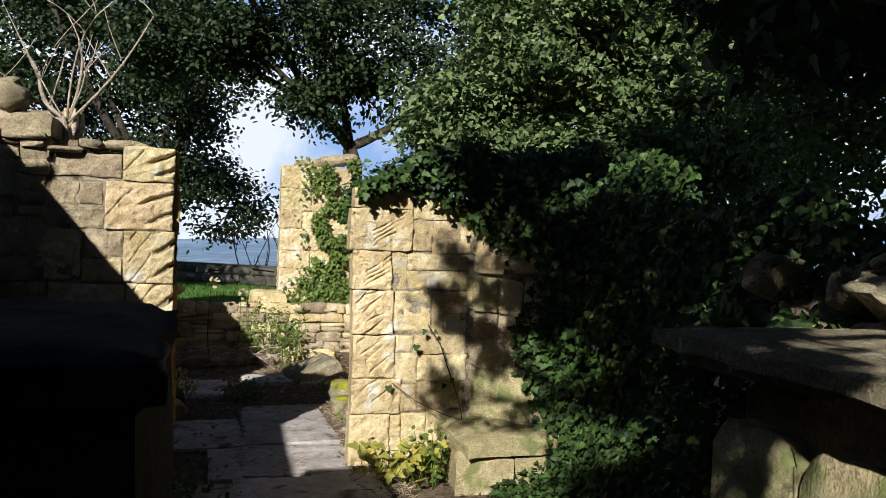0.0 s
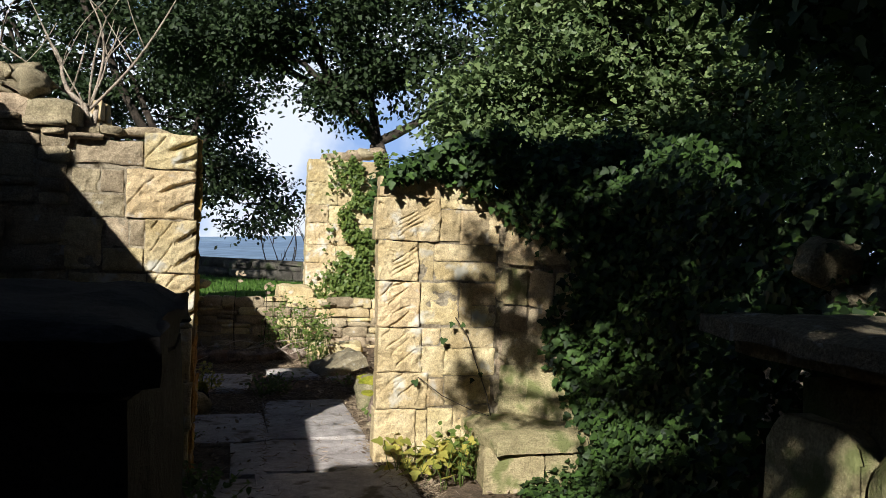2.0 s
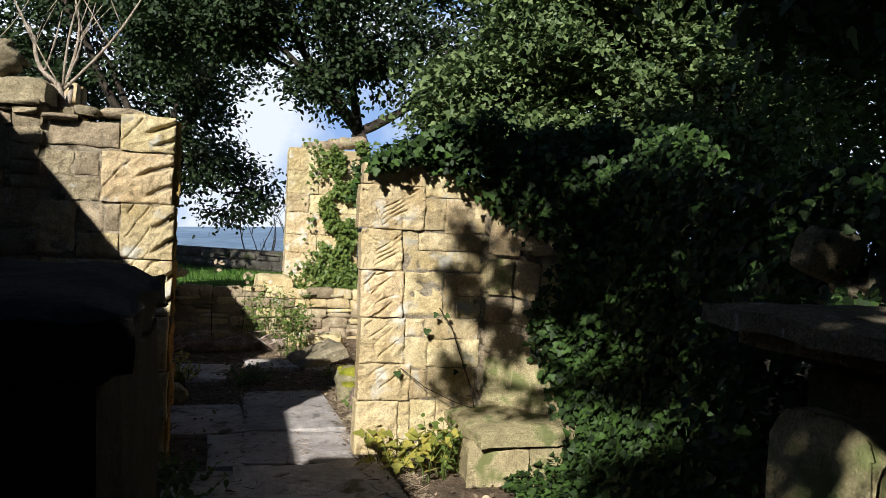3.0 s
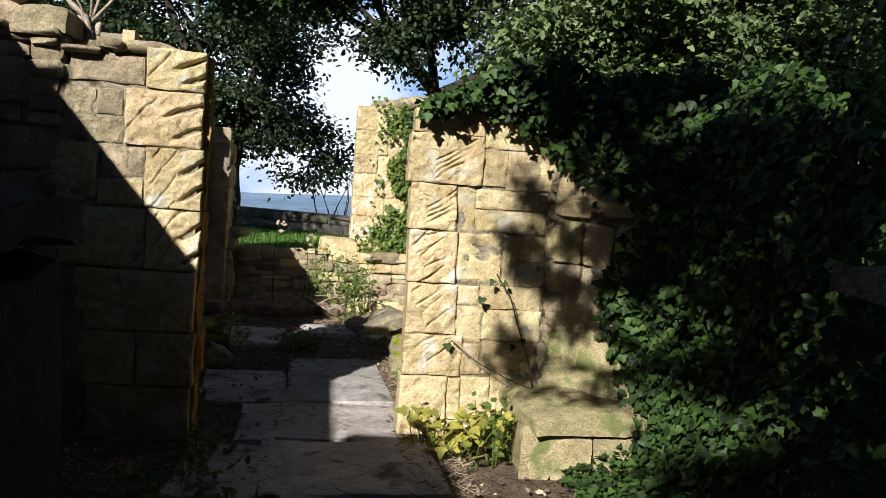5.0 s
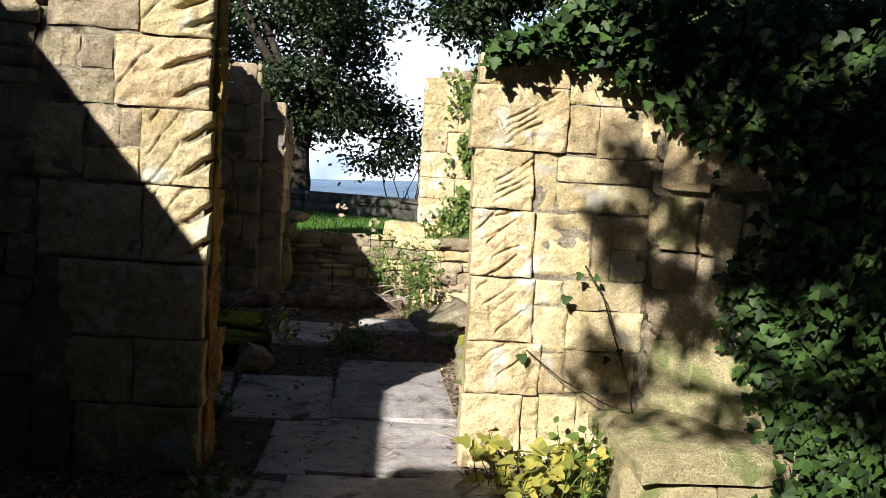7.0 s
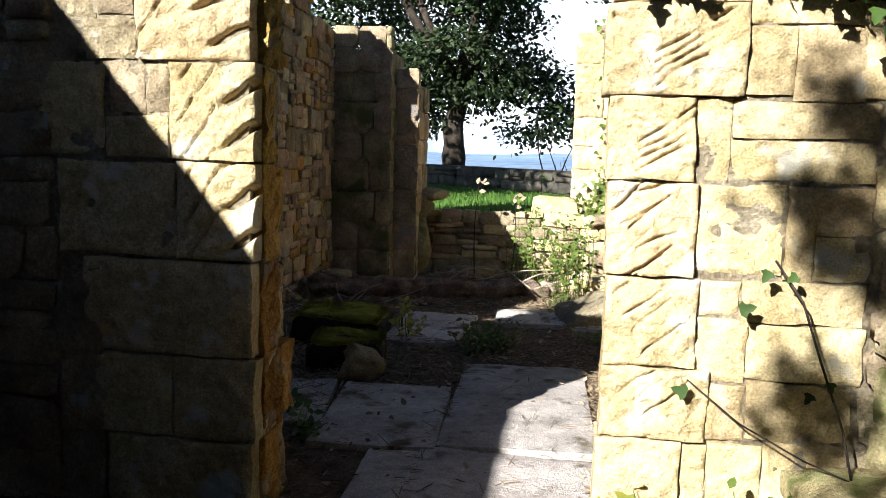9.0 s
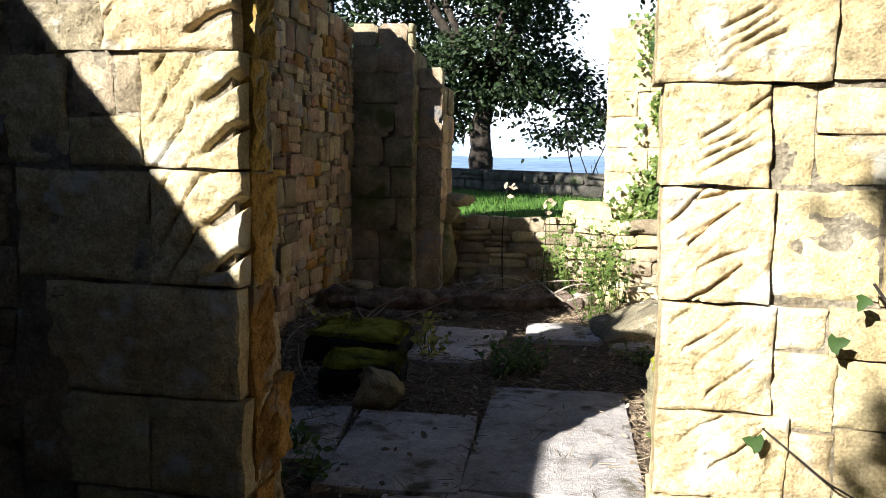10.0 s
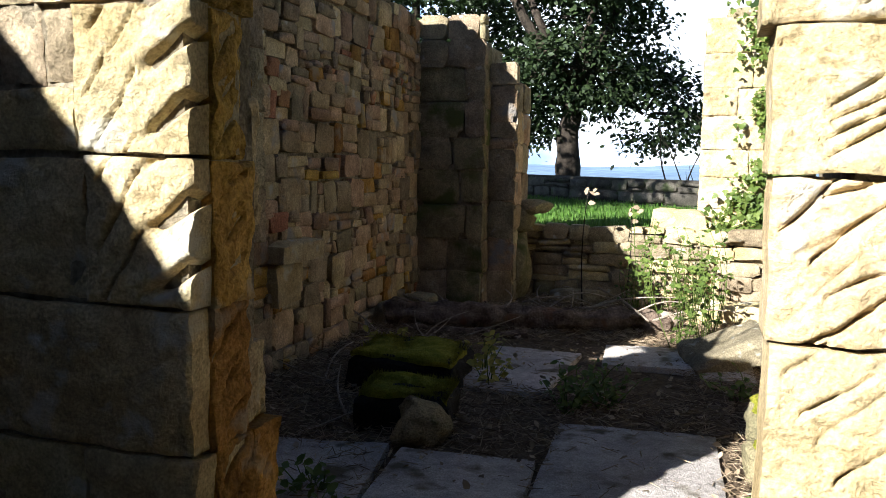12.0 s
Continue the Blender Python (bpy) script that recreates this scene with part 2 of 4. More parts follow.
def courses(parent, kinds, seed, base, u0, u1, z0, top, heights, widths, depth=0.14, gap=0.008, jut=0.025, keep=None, split=0.3, wave=0.0):
    """Fills a wall face with coursed stones; top(u) gives the ragged upper edge."""
    rng = random.Random(seed)
    z = z0
    while z < 6:
        h = rng.uniform(*heights)
        u = u0
        some = False
        while u < u1 - 0.03:
            w = min(rng.uniform(*widths) * (0.7 + h / heights[1] * 0.6), u1 - u)
            if u1 - u - w < 0.06:
                w = u1 - u
            if z + h * 0.6 < top(u + w / 2) and (keep is None or keep(u + w / 2, z + h / 2)):
                some = True
                v = z + wave * noise.noise(Vector((u * 1.3, z * 1.7, seed)))
                if h > 0.10 and rng.random() < split:
                    s = rng.uniform(0.35, 0.65)
                    lay_stone(parent, kinds, rng, base, u, u + w * rng.uniform(0.9, 1), v, v + h * s, depth, gap, rng.uniform(0, jut))
                    lay_stone(parent, kinds, rng, base, u + w * rng.uniform(0, 0.1), u + w, v + h * s, v + h, depth, gap, rng.uniform(0, jut))
                else:
                    lay_stone(parent, kinds, rng, base, u, u + w, v + rng.uniform(-0.012, 0.012), v + h, depth, gap, rng.uniform(0, jut))
            u += w
        z += h
        if not some and z > z0 + 0.5:
            break


def face_base(x, y, turn):
    """turn 0: the face looks to -y and runs along +x; 90: it looks to +x and runs along +y; 180: to +y, along -x; -90: to -x, along -y."""
    return pose(x, y, 0, 0, 0, turn)


# ---- ground ----
def ground_height(x, y):
    h = 0.015 * noise.noise(Vector((x * 1.3, y * 1.3, 0)))
    inside = max(0.0, min(1.0, (y - 11.0) / 0.3))
    h += 0.60 * inside
    if x < -3.5 or x > 1.6:
        d = min(1.0, (max(-3.5 - x, x - 1.6)) / 0.8)
        h = max(h, 0.45 * d)
    far = math.hypot(x, y)
    if far > 19:
        h -= min(70.0, 0.05 * (far - 19) ** 1.25)
    if far > 900:
        h += min(95.0, (far - 900) * 0.03) * (0.75 + 0.35 * noise.noise(Vector((math.atan2(x, y) * 4, 0, 0))))
    return h


def ground():
    stops = [0.0]
    while stops[-1] < 4200:
        stops.append(stops[-1] + (0.12 if stops[-1] < 14 else 0.12 + (stops[-1] - 14) * 0.08))
    ys = [4.0 + s for s in stops]
    ys = [4.0 - s for s in reversed(stops[1:])] + ys
    xs = [-1.0 - s for s in reversed(stops[1:])] + [-1.0 + s for s in stops]
    verts = [(x, y, ground_height(x, y)) for y in ys for x in xs]
    nx = len(xs)
    faces = [(j * nx + i, j * nx + i + 1, (j + 1) * nx + i + 1, (j + 1) * nx + i) for j in range(len(ys) - 1) for i in range(nx - 1)]
    me = mesh_of("ground", verts, faces, SOIL)
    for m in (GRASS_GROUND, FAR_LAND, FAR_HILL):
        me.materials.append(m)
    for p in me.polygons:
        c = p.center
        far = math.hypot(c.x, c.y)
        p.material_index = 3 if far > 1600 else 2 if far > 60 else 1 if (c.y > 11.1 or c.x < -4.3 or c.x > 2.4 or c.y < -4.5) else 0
    return tagged(new("ground", me), "soil with leaf litter, turf outside, valley beyond", "ground", kind="structure")


ground()

# ---- walls ----
REVEAL = -1.80
RIGHT = -0.64


def core(name, x0, x1, y0, y1, z0, z1, label, rough=0.008, mat=MORTAR):
    return tagged(new(name, box_mesh(name, x0, x1, y0, y1, z0, z1, mat, rough, 0.22, x0 * 3 + y0)), label, "wall", kind="structure")


wall_door_left = core("wall_door_left", -3.35, REVEAL - 0.03, 4.53, 4.80, -0.2, 2.00, "ruined sandstone wall beside the doorway")
wall_door_left_back = core("wall_door_left_back", -3.35, -2.25, 4.80, 5.10, -0.2, 2.00, "splayed back of the doorway wall")
wall_door_right = core("wall_door_right", RIGHT + 0.14, 1.7, 4.632, 5.10, -0.2, 1.90, "ruined dressed sandstone wall beside the doorway")
wall_long = core("wall_long", -3.60, -3.137, 5.10, 9.745, -0.2, 2.44, "long rubble sandstone wall of the inner room")
# Raised above the view so that its shadow covers the pier
wall_long_high = core("wall_long_high", -3.60, -3.137, 8.52, 9.03, 2.445, 2.86, "higher part of the long rubble wall, raised to shade the pier")
wall_pier = core("wall_pier", -3.14, -2.575, 9.75, 10.5, -0.2, 2.28, "stepped sandstone pier at the room corner")
wall_pier_step = core("wall_pier_step", -2.57, -2.335, 9.97, 10.5, -0.2, 1.98, "lower step of the sandstone pier")
wall_low = core("wall_low", -3.3, 1.7, 10.63, 11.55, -0.2, 0.60, "low broken rubble wall below the lawn")
wall_pillar = core("wall_pillar", -0.735, 0.30, 11.535, 12.1, 0.0, 2.62, "tall remnant of dressed sandstone wall")
wall_corner = core("wall_corner", 0.0, 0.86, 0.045, 0.32, -0.2, 1.84, "oblique rubble corner between doorway wall and side wall")
wall_corner.matrix_basis = pose(0.20, 4.60, 0, 0, 0, -42)
# Unseen wall, added to reflect warm sunlight into the inner room
wall_east = core("wall_east", 0.42, 0.9, 5.14, 10.6, -0.2, 1.95, "unseen plain sandstone wall added to bounce sun into the inner room", 0.02, SAND)
# Side wall colour darkened so it bounces little light into the shade
wall_left_room = core("wall_left_room", -3.9, -3.36, -4.0, 3.70, -0.2, 2.78, "high side wall standing in shade, its colour darkened for that shade", 0.008, SHADE_DARK)
wall_left_room_low = core("wall_left_room_low", -3.88, -3.37, 3.705, 5.08, -0.2, 2.06, "broken lower end of the shade-darkened side wall", 0.008, SHADE_DARK)
# Unseen rise of the side wall, added to shade the chest tomb
wall_left_room_added = core("wall_left_room_added", -3.88, -3.37, -4.29, -0.8, 2.785, 3.5, "unseen higher part of the side wall, added to shade the tomb", 0.008, SHADE_DARK)
# Unseen dark walls added behind and to the right to keep sky light out
wall_unseen_back_high = core("wall_unseen_back_high", -1.6, 3.4, -4.8, -4.3, -0.2, 6.2, "tall plain dark wall, unseen, added to block sky light", 0.02, SHADE_DARK)
wall_unseen_back = core("wall_unseen_back", -3.9, -1.62, -4.8, -4.3, -0.2, 3.0, "tall plain dark wall, unseen, added to close the ruin from sky light", 0.02, SHADE_DARK)
wall_unseen_right = core("wall_unseen_right", 2.9, 3.4, -4.3, -0.6, -0.2, 5.4, "plain dark side wall, unseen, added to block sky light", 0.02, SHADE_DARK)
wall_right_side = core("wall_right_side", 1.05, 1.55, 0.4, 4.66, -0.2, 1.45, "side wall buried in ivy")


# tooled quoins of the doorway
def groove(d, width):
    return math.exp(-(d / width) ** 2)


def quoin(parent, x0, x1, z0, z1, style, seed, y=4.60, mat=SAND, depth=0.24, base=None, label=""):
    """A dressed stone with tool marks cut into its face: chevron, herring, slant, teeth or plain."""
    w, h = x1 - x0 - 0.003, z1 - z0 - 0.003
    off = Vector((seed * 3.7, seed * 1.3, 0))

    def height_at(u, v):
        a, b = u * w, v * h
        d = min(a, w - a, b, h - b)
        f = 0.017 * noise.noise(Vector((a * 6, b * 6, 0)) + off) + 0.010 * noise.noise(Vector((a * 20, b * 20, 4)) + off) + 0.004 * noise.noise(Vector((a * 60, b * 60, 8)) + off)
        f -= 0.010 * max(0.0, noise.noise(Vector((a * 14, b * 14, 12)) + off) - 0.35) * 3
        f -= 0.010 * math.exp(-d / 0.004) * (0.6 + 1.2 * noise.noise(Vector((a * 9, b * 9, 30)) + off))
        wob = 0.012 * noise.noise(Vector((a * 12, b * 12, 20)) + off)
        before = f
        if style == "chevron":
            mid = (0.36 + 0.1 * noise.noise(off)) * w
            for k in range(4):
                c = 0.10 * h + k * 0.033
                bent = abs(a - mid)
                line = b + wob - c - (0.62 * bent if a > mid else 1.9 * bent)
                if mid - 0.05 < a < mid + (0.16 + 0.03 * k) and b < c + 0.14:
                    f -= 0.018 * groove(line, 0.0045)
            for k in range(3):
                if 0.04 * w < a < 0.42 * w and b > 0.4 * h:
                    f -= (0.018, 0.010, 0.008)[k] * groove(b + wob - 0.92 * h + (0.55 + 0.3 * k) * a, 0.006)
        elif style == "herring":
            for k in range(11):
                c = (k - 3) * 0.15 * h
                s = (0.45, 0.9, 0.6, 1.1)[k % 4]
                lo = 0.05 + 0.35 * ((k * 5) % 7) / 7
                if lo * w < a < (lo + 0.45) * w:
                    f -= (0.012 + 0.008 * (k % 3)) * groove(b + wob - c - s * a, 0.006)
        elif style == "slant":
            for k in range(5):
                c = (-0.5 + k * 0.31 + 0.08 * noise.noise(off + Vector((k, 0, 0)))) * h
                lo = 0.08 + 0.45 * ((k * 3) % 4) / 4
                if lo * w < a < (lo + 0.42) * w:
                    f -= (0.012 + 0.010 * (k % 2)) * groove(b + wob - c - (0.75 + 0.1 * (k % 3)) * a, 0.007)
        elif style == "notch":
            for k, (c, lo) in enumerate(((0.10, 0.55), (0.48, 0.42))):
                if a > lo * w:
                    f -= 0.065 * groove(b + wob - c * h - 0.42 * (a - lo * w), 0.012) * min(1, (a - lo * w) / (0.3 * w))
            f -= 0.012 * groove(b + wob - 0.25 * h - 1.2 * a, 0.006) * (a < 0.4 * w)
        elif style == "teeth":
            for k in range(4):
                c = (-0.62 + k * 0.43) * h
                if a > 0.55 * w:
                    f -= 0.110 * groove(b + wob - c - 0.58 * a, 0.014) * min(1, (a - 0.55 * w) / (0.35 * w))
                elif a > 0.1 * w:
                    f -= 0.014 * groove(b + wob - c - 1.5 * a, 0.007)
        fade = max(0.0, min(1.0, 0.7 + 1.1 * noise.noise(Vector((a * 9, b * 9, 40)) + off)))
        return before + (f - before) * (fade if style not in ("teeth", "notch") else 1.0)

    step = 0.0055 if style != "plain" else 0.010
    nx, nz = min(70, max(8, int(w / step))), min(60, max(8, int(h / step)))
    me = grid_block("quoin", nx, nz, depth, height_at, mat)
    for vert in me.vertices:
        q = Vector((vert.co.x * w * 9, vert.co.z * h * 9, 0)) + off
        vert.co.x += 0.007 / max(w, 0.05) * noise.noise(q) * abs(vert.co.x) * 2
        vert.co.z += 0.008 / max(h, 0.05) * noise.noise(q + Vector((9, 9, 0))) * abs(vert.co.z) * 2
    m = (base or Matrix()) @ Matrix.Translation(((x0 + x1) / 2, y, (z0 + z1) / 2)) @ Matrix.Diagonal((w, 1, h, 1))
    return part("quoin", me, parent, m, label)


def right_jamb():
    p = wall_door_right
    for k, (x0, x1, z0, z1, style) in enumerate((
            (-0.65, -0.24, 1.81, 1.95, "plain"), (-0.67, -0.235, 1.525, 1.81, "chevron"), (-0.65, -0.375, 1.255, 1.52, "chevron"),
            (-0.64, -0.355, 0.945, 1.25, "herring"), (-0.63, -0.335, 0.645, 0.94, "slant"), (-0.63, -0.285, 0.40, 0.64, "slant"),
            (-0.64, -0.36, 0.04, 0.395, "plain"))):
        quoin(p, x0, x1, z0, z1, style, k + 1, 4.60, depth=0.16)
    for k, (x0, x1, z0, z1) in enumerate((
            (-0.235, -0.09, 1.53, 1.74), (-0.09, 0.12, 1.51, 1.74), (-0.375, -0.265, 1.26, 1.52), (-0.265, 0.17, 1.395, 1.51), (-0.265, 0.17, 1.26, 1.39),
            (-0.355, -0.085, 0.96, 1.25), (-0.08, 0.01, 0.95, 1.25), (0.01, 0.18, 1.10, 1.25), (0.01, 0.18, 0.95, 1.095), (-0.20, 0.17, 0.81, 0.945),
            (-0.335, -0.205, 0.82, 0.94), (-0.335, -0.175, 0.605, 0.815), (-0.175, 0.18, 0.62, 0.805), (-0.285, -0.165, 0.41, 0.60), (-0.165, 0.16, 0.42, 0.615),
            (-0.355, -0.275, 0.05, 0.39), (-0.275, -0.10, 0.08, 0.40), (-0.10, 0.16, 0.05, 0.415), (-0.235, 0.10, 1.745, 1.92), (0.10, 0.35, 1.52, 1.9))):
        quoin(p, x0, x1, z0, z1, "plain", k + 20, 4.615 + 0.004 * (k % 3), depth=0.12)
    courses(wall_corner, BUFFS + GREYS[:3] + ALGAES, 34, Matrix(), 0.01, 0.84, 0.30, lambda u: 1.86, (0.15, 0.25), (0.14, 0.24), 0.14, 0.006, 0.03, split=0.0, wave=0.06)
    # rubble beside the dressed stones, and the inner faces
    courses(p, GREYS + BUFFS, 31, face_base(0, 4.615, 0), 0.18, 0.5, 0.28, lambda u: 1.88, (0.13, 0.22), (0.15, 0.32), 0.14, 0.010, 0.06, split=0.08)
    courses(p, GREYS, 32, face_base(0, 5.13, 180), -1.6, 0.30, 0.0, lambda u: 1.88, (0.14, 0.26), (0.25, 0.45))
    for k, z in enumerate((0.0, 0.36, 0.68, 0.98, 1.27, 1.55)):
        quoin(p, 4.77, 5.10, z, z + 0.30, "plain", 60 + k, 0, SAND, 0.2, pose(-0.40, 0, 0, 0, 0, -90) @ pose(-9.87, 0, 0))


def left_jamb():
    p = wall_door_left
    for k, (x0, x1, z0, z1, style) in enumerate((
            (-2.115, -1.81, 1.91, 2.13, "notch"), (-2.215, -1.815, 1.605, 1.905, "notch"), (-2.10, -1.80, 1.275, 1.60, "teeth"), (-2.08, -1.80, 0.935, 1.27, "teeth"),
            (-2.44, -1.81, 0.60, 0.93, "plain"), (-2.10, -1.80, 0.30, 0.595, "plain"), (-2.35, -1.81, 0.0, 0.295, "plain"))):
        quoin(p, x0, x1, z0, z1, style, k + 41, 4.50, depth=0.20)
    for k, (x0, x1, z0, z1) in enumerate((
            (-2.51, -2.125, 1.925, 2.07), (-2.365, -2.23, 1.755, 1.89), (-2.53, -2.37, 1.74, 1.895), (-2.41, -2.225, 1.605, 1.745), (-2.19, -2.105, 1.43, 1.595),
            (-2.33, -2.195, 1.42, 1.60), (-2.34, -2.11, 1.28, 1.42), (-2.53, -2.09, 0.94, 1.265), (-2.60, -2.35, 1.28, 1.60), (-2.40, -2.11, 0.305, 0.59))):
        quoin(p, x0, x1, z0, z1, "plain", k + 80, 4.512 + 0.005 * (k % 3), SAND_GREY if z0 > 1.3 else SAND, depth=0.12)
    courses(p, GREYS, 33, face_base(0, 4.52, 0), -3.34, -2.54, 0.0, lambda u: 2.12 - (u + 2.5) * 0.12 if u > -2.95 else 2.04, (0.13, 0.26), (0.2, 0.42), 0.14)
    courses(p, GREYS, 36, face_base(0, 4.52, 0), -2.54, -2.36, 0.0, lambda u: 0.95, (0.28, 0.32), (0.2, 0.3), 0.14)
    # reveal stones turned into the opening; their orange also holds painted bounce glow
    z = 0.0
    for k, h in enumerate((0.30, 0.30, 0.33, 0.335, 0.33, 0.31, 0.22)):
        quoin(p, 4.575, 4.72 + 0.03 * (k % 2), z, z + h, "herring", 100 + k, 0, SAND_ORANGE, 0.10, pose(REVEAL + 0.0, 0, 0, 0, 0, 90) @ pose(0, -0.010, 0))
        z += h
    # carved, broken moulding on the inner edge of the reveal
    for k, (z0, z1, dx) in enumerate(((0.0, 0.34, 0.02), (0.34, 0.60, 0.05), (0.60, 0.80, 0.015), (0.80, 1.10, -0.03), (1.10, 1.42, 0.0), (1.42, 1.75, -0.02), (1.75, 2.0, -0.04))):
        quoin(p, 4.73, 4.85, z0, z1, "slant", 120 + k, 0, SAND_ORANGE if k % 2 else SAND, 0.16, pose(REVEAL - 0.035 + dx, 0, 0, 0, 0, 90))
    # loose rubble along the broken top
    rng = random.Random(5)
    for row, zz in ((0, 2.065), (1, 2.105)):
        u = -2.95
        while u < (-2.12, -2.2)[row]:
            w = rng.uniform(0.10, 0.26)
            hh = rng.uniform(0.04, 0.075)
            rise = max(0.0, (-2.5 - u) * 0.12) + rng.uniform(-0.01, 0.01)
            lay_stone(p, GREYS, rng, face_base(0, 4.56 + rng.uniform(-0.02, 0.10), rng.uniform(-3, 3)), u, u + w, zz + rise + (0.015 if row and u > -2.13 else 0), zz + rise + hh + (0.015 if row and u > -2.13 else 0), 0.22, 0.006)
            u += w + rng.uniform(0, 0.05)


def slab_mesh(name, sx, sy, sz, mat, seed, wear=0.02, n=14):
    """A worn slab with rounded, chipped edges, centred, its underside at z=0."""
    bm = bmesh.new()
    bmesh.ops.create_grid(bm, x_segments=n, y_segments=n, size=0.5)
    top = bm.faces[:]
    ext = bmesh.ops.extrude_face_region(bm, geom=top)
    low = [g for g in ext["geom"] if isinstance(g, bmesh.types.BMVert)]
    for v in low:
        v.co.z = -1
    mid = [e for e in bm.edges if abs(e.verts[0].co.z - e.verts[1].co.z) > 0.5]
    bmesh.ops.subdivide_edges(bm, edges=mid, cuts=3, use_grid_fill=True)
    off = Vector((seed * 2.1, seed, 0))
    for v in bm.verts:
        q = Vector((v.co.x * sx, v.co.y * sy, v.co.z * sz))
        edge = max(abs(v.co.x), abs(v.co.y)) * 2
        if v.co.z > -0.01:
            q.z -= wear * 1.2 * max(0, edge - 0.85) / 0.15
        k = 1 - (wear * 0.8 if edge > 0.99 and v.co.z > -0.2 else 0)
        q.x *= k
        q.y *= k
        n3 = noise.noise_vector(Vector((q.x * 4, q.y * 4, q.z * 6)) + off)
        n4 = noise.noise_vector(Vector((q.x * 15, q.y * 15, q.z * 15)) + off)
        q += wear * (n3 + 0.35 * n4)
        v.co = q + Vector((0, 0, sz))
    bmesh.ops.recalc_face_normals(bm, faces=bm.faces[:])
    me = bpy.data.meshes.new(name)
    bm.to_mesh(me)
    bm.free()
    me.materials.append(mat)
    me.shade_smooth()
    me.set_sharp_from_angle(angle=radians(48))
    return me


def rock_mesh(name, sx, sy, sz, mat, seed, detail=3, rough=0.22):
    bm = bmesh.new()
    bmesh.ops.create_icosphere(bm, subdivisions=detail, radius=0.5)
    off = Vector((seed * 5.1, seed * 0.7, 0))
    for v in bm.verts:
        c = v.co.copy()
        c = Vector([math.copysign(abs(a * 2) ** 0.62, a) * 0.5 for a in c])
        c += rough * 0.5 * noise.noise_vector(c * 2.2 + off) + rough * 0.12 * noise.noise_vector(c * 8 + off)
        v.co = Vector((c.x * sx, c.y * sy, (c.z + 0.45) * sz))
    me = bpy.data.meshes.new(name)
    bm.to_mesh(me)
    bm.free()
    me.materials.append(mat)
    me.shade_smooth()
    return me


# ---- leaves, stems and trees ----
IVY_LEAF = (np.array([(0, 0, 0), (0.30, 0.02, 0.03), (0.52, 0.26, 0.05), (0.27, 0.42, 0.02), (0.22, 0.72, 0.03), (0, 1.0, 0), (-0.22, 0.72, 0.03), (-0.27, 0.42, 0.02), (-0.52, 0.26, 0.05), (-0.30, 0.02, 0.03), (0, 0.4, -0.05)]),
            [(0, 1, 2, 3, 10), (10, 3, 4, 5), (10, 5, 6, 7), (0, 10, 7, 8, 9)])
PLAIN_LEAF = (np.array([(0, 0, 0), (0.30, 0.35, 0.06), (0.22, 0.72, 0.05), (0, 1.0, 0), (-0.22, 0.72, 0.05), (-0.30, 0.35, 0.06)]), [(0, 1, 2, 3), (0, 3, 4, 5)])
BLADE = (np.array([(-0.04, 0, 0), (0.04, 0, 0), (0.025, 0.6, 0.08), (0, 1.0, 0.28), (-0.025, 0.6, 0.08)]), [(0, 1, 2, 3, 4)])
TWIG = (np.array([(-0.035, 0, 0), (0.035, 0, 0), (0.02, 1, 0.03), (-0.02, 1, 0.03), (0, 0.0, 0.05), (0, 1, 0.06)]), [(0, 1, 2, 3), (1, 4, 5, 2), (4, 0, 3, 5)])


def leaf_cloud(name, shape, place, facing, size, mat, seed, spin=None, droop=0.0):
    """Many leaves in one mesh: each lies with its face towards facing, its tip along a random or given way."""
    r = np.random.RandomState(seed)
    verts0, faces0 = shape
    n = len(place)
    z = facing / np.maximum(1e-6, np.linalg.norm(facing, axis=1))[:, None]
    tip = r.normal(size=(n, 3)) if spin is None else spin + 0.35 * r.normal(size=(n, 3))
    tip[:, 2] -= droop
    x = np.cross(tip, z)
    x /= np.maximum(1e-6, np.linalg.norm(x, axis=1))[:, None]
    y = np.cross(z, x)
    v = (verts0[None, :, 0:1] * x[:, None] + verts0[None, :, 1:2] * y[:, None] + verts0[None, :, 2:3] * z[:, None]) * np.asarray(size)[:, None, None] + place[:, None]
    k = len(verts0)
    me = bpy.data.meshes.new(name)
    loops = np.concatenate([np.array(f) for f in faces0])
    counts = np.array([len(f) for f in faces0])
    me.vertices.add(n * k)
    me.vertices.foreach_set("co", v.reshape(-1).astype(np.float32))
    all_loops = (loops[None] + (np.arange(n) * k)[:, None]).reshape(-1)
    me.loops.add(len(all_loops))
    me.loops.foreach_set("vertex_index", all_loops.astype(np.int32))
    starts = np.concatenate([[0], np.cumsum(np.tile(counts, n))[:-1]])
    me.polygons.add(n * len(counts))
    me.polygons.foreach_set("loop_start", starts.astype(np.int32))
    me.update(calc_edges=True)
    me.validate()
    me.materials.append(mat)
    return me


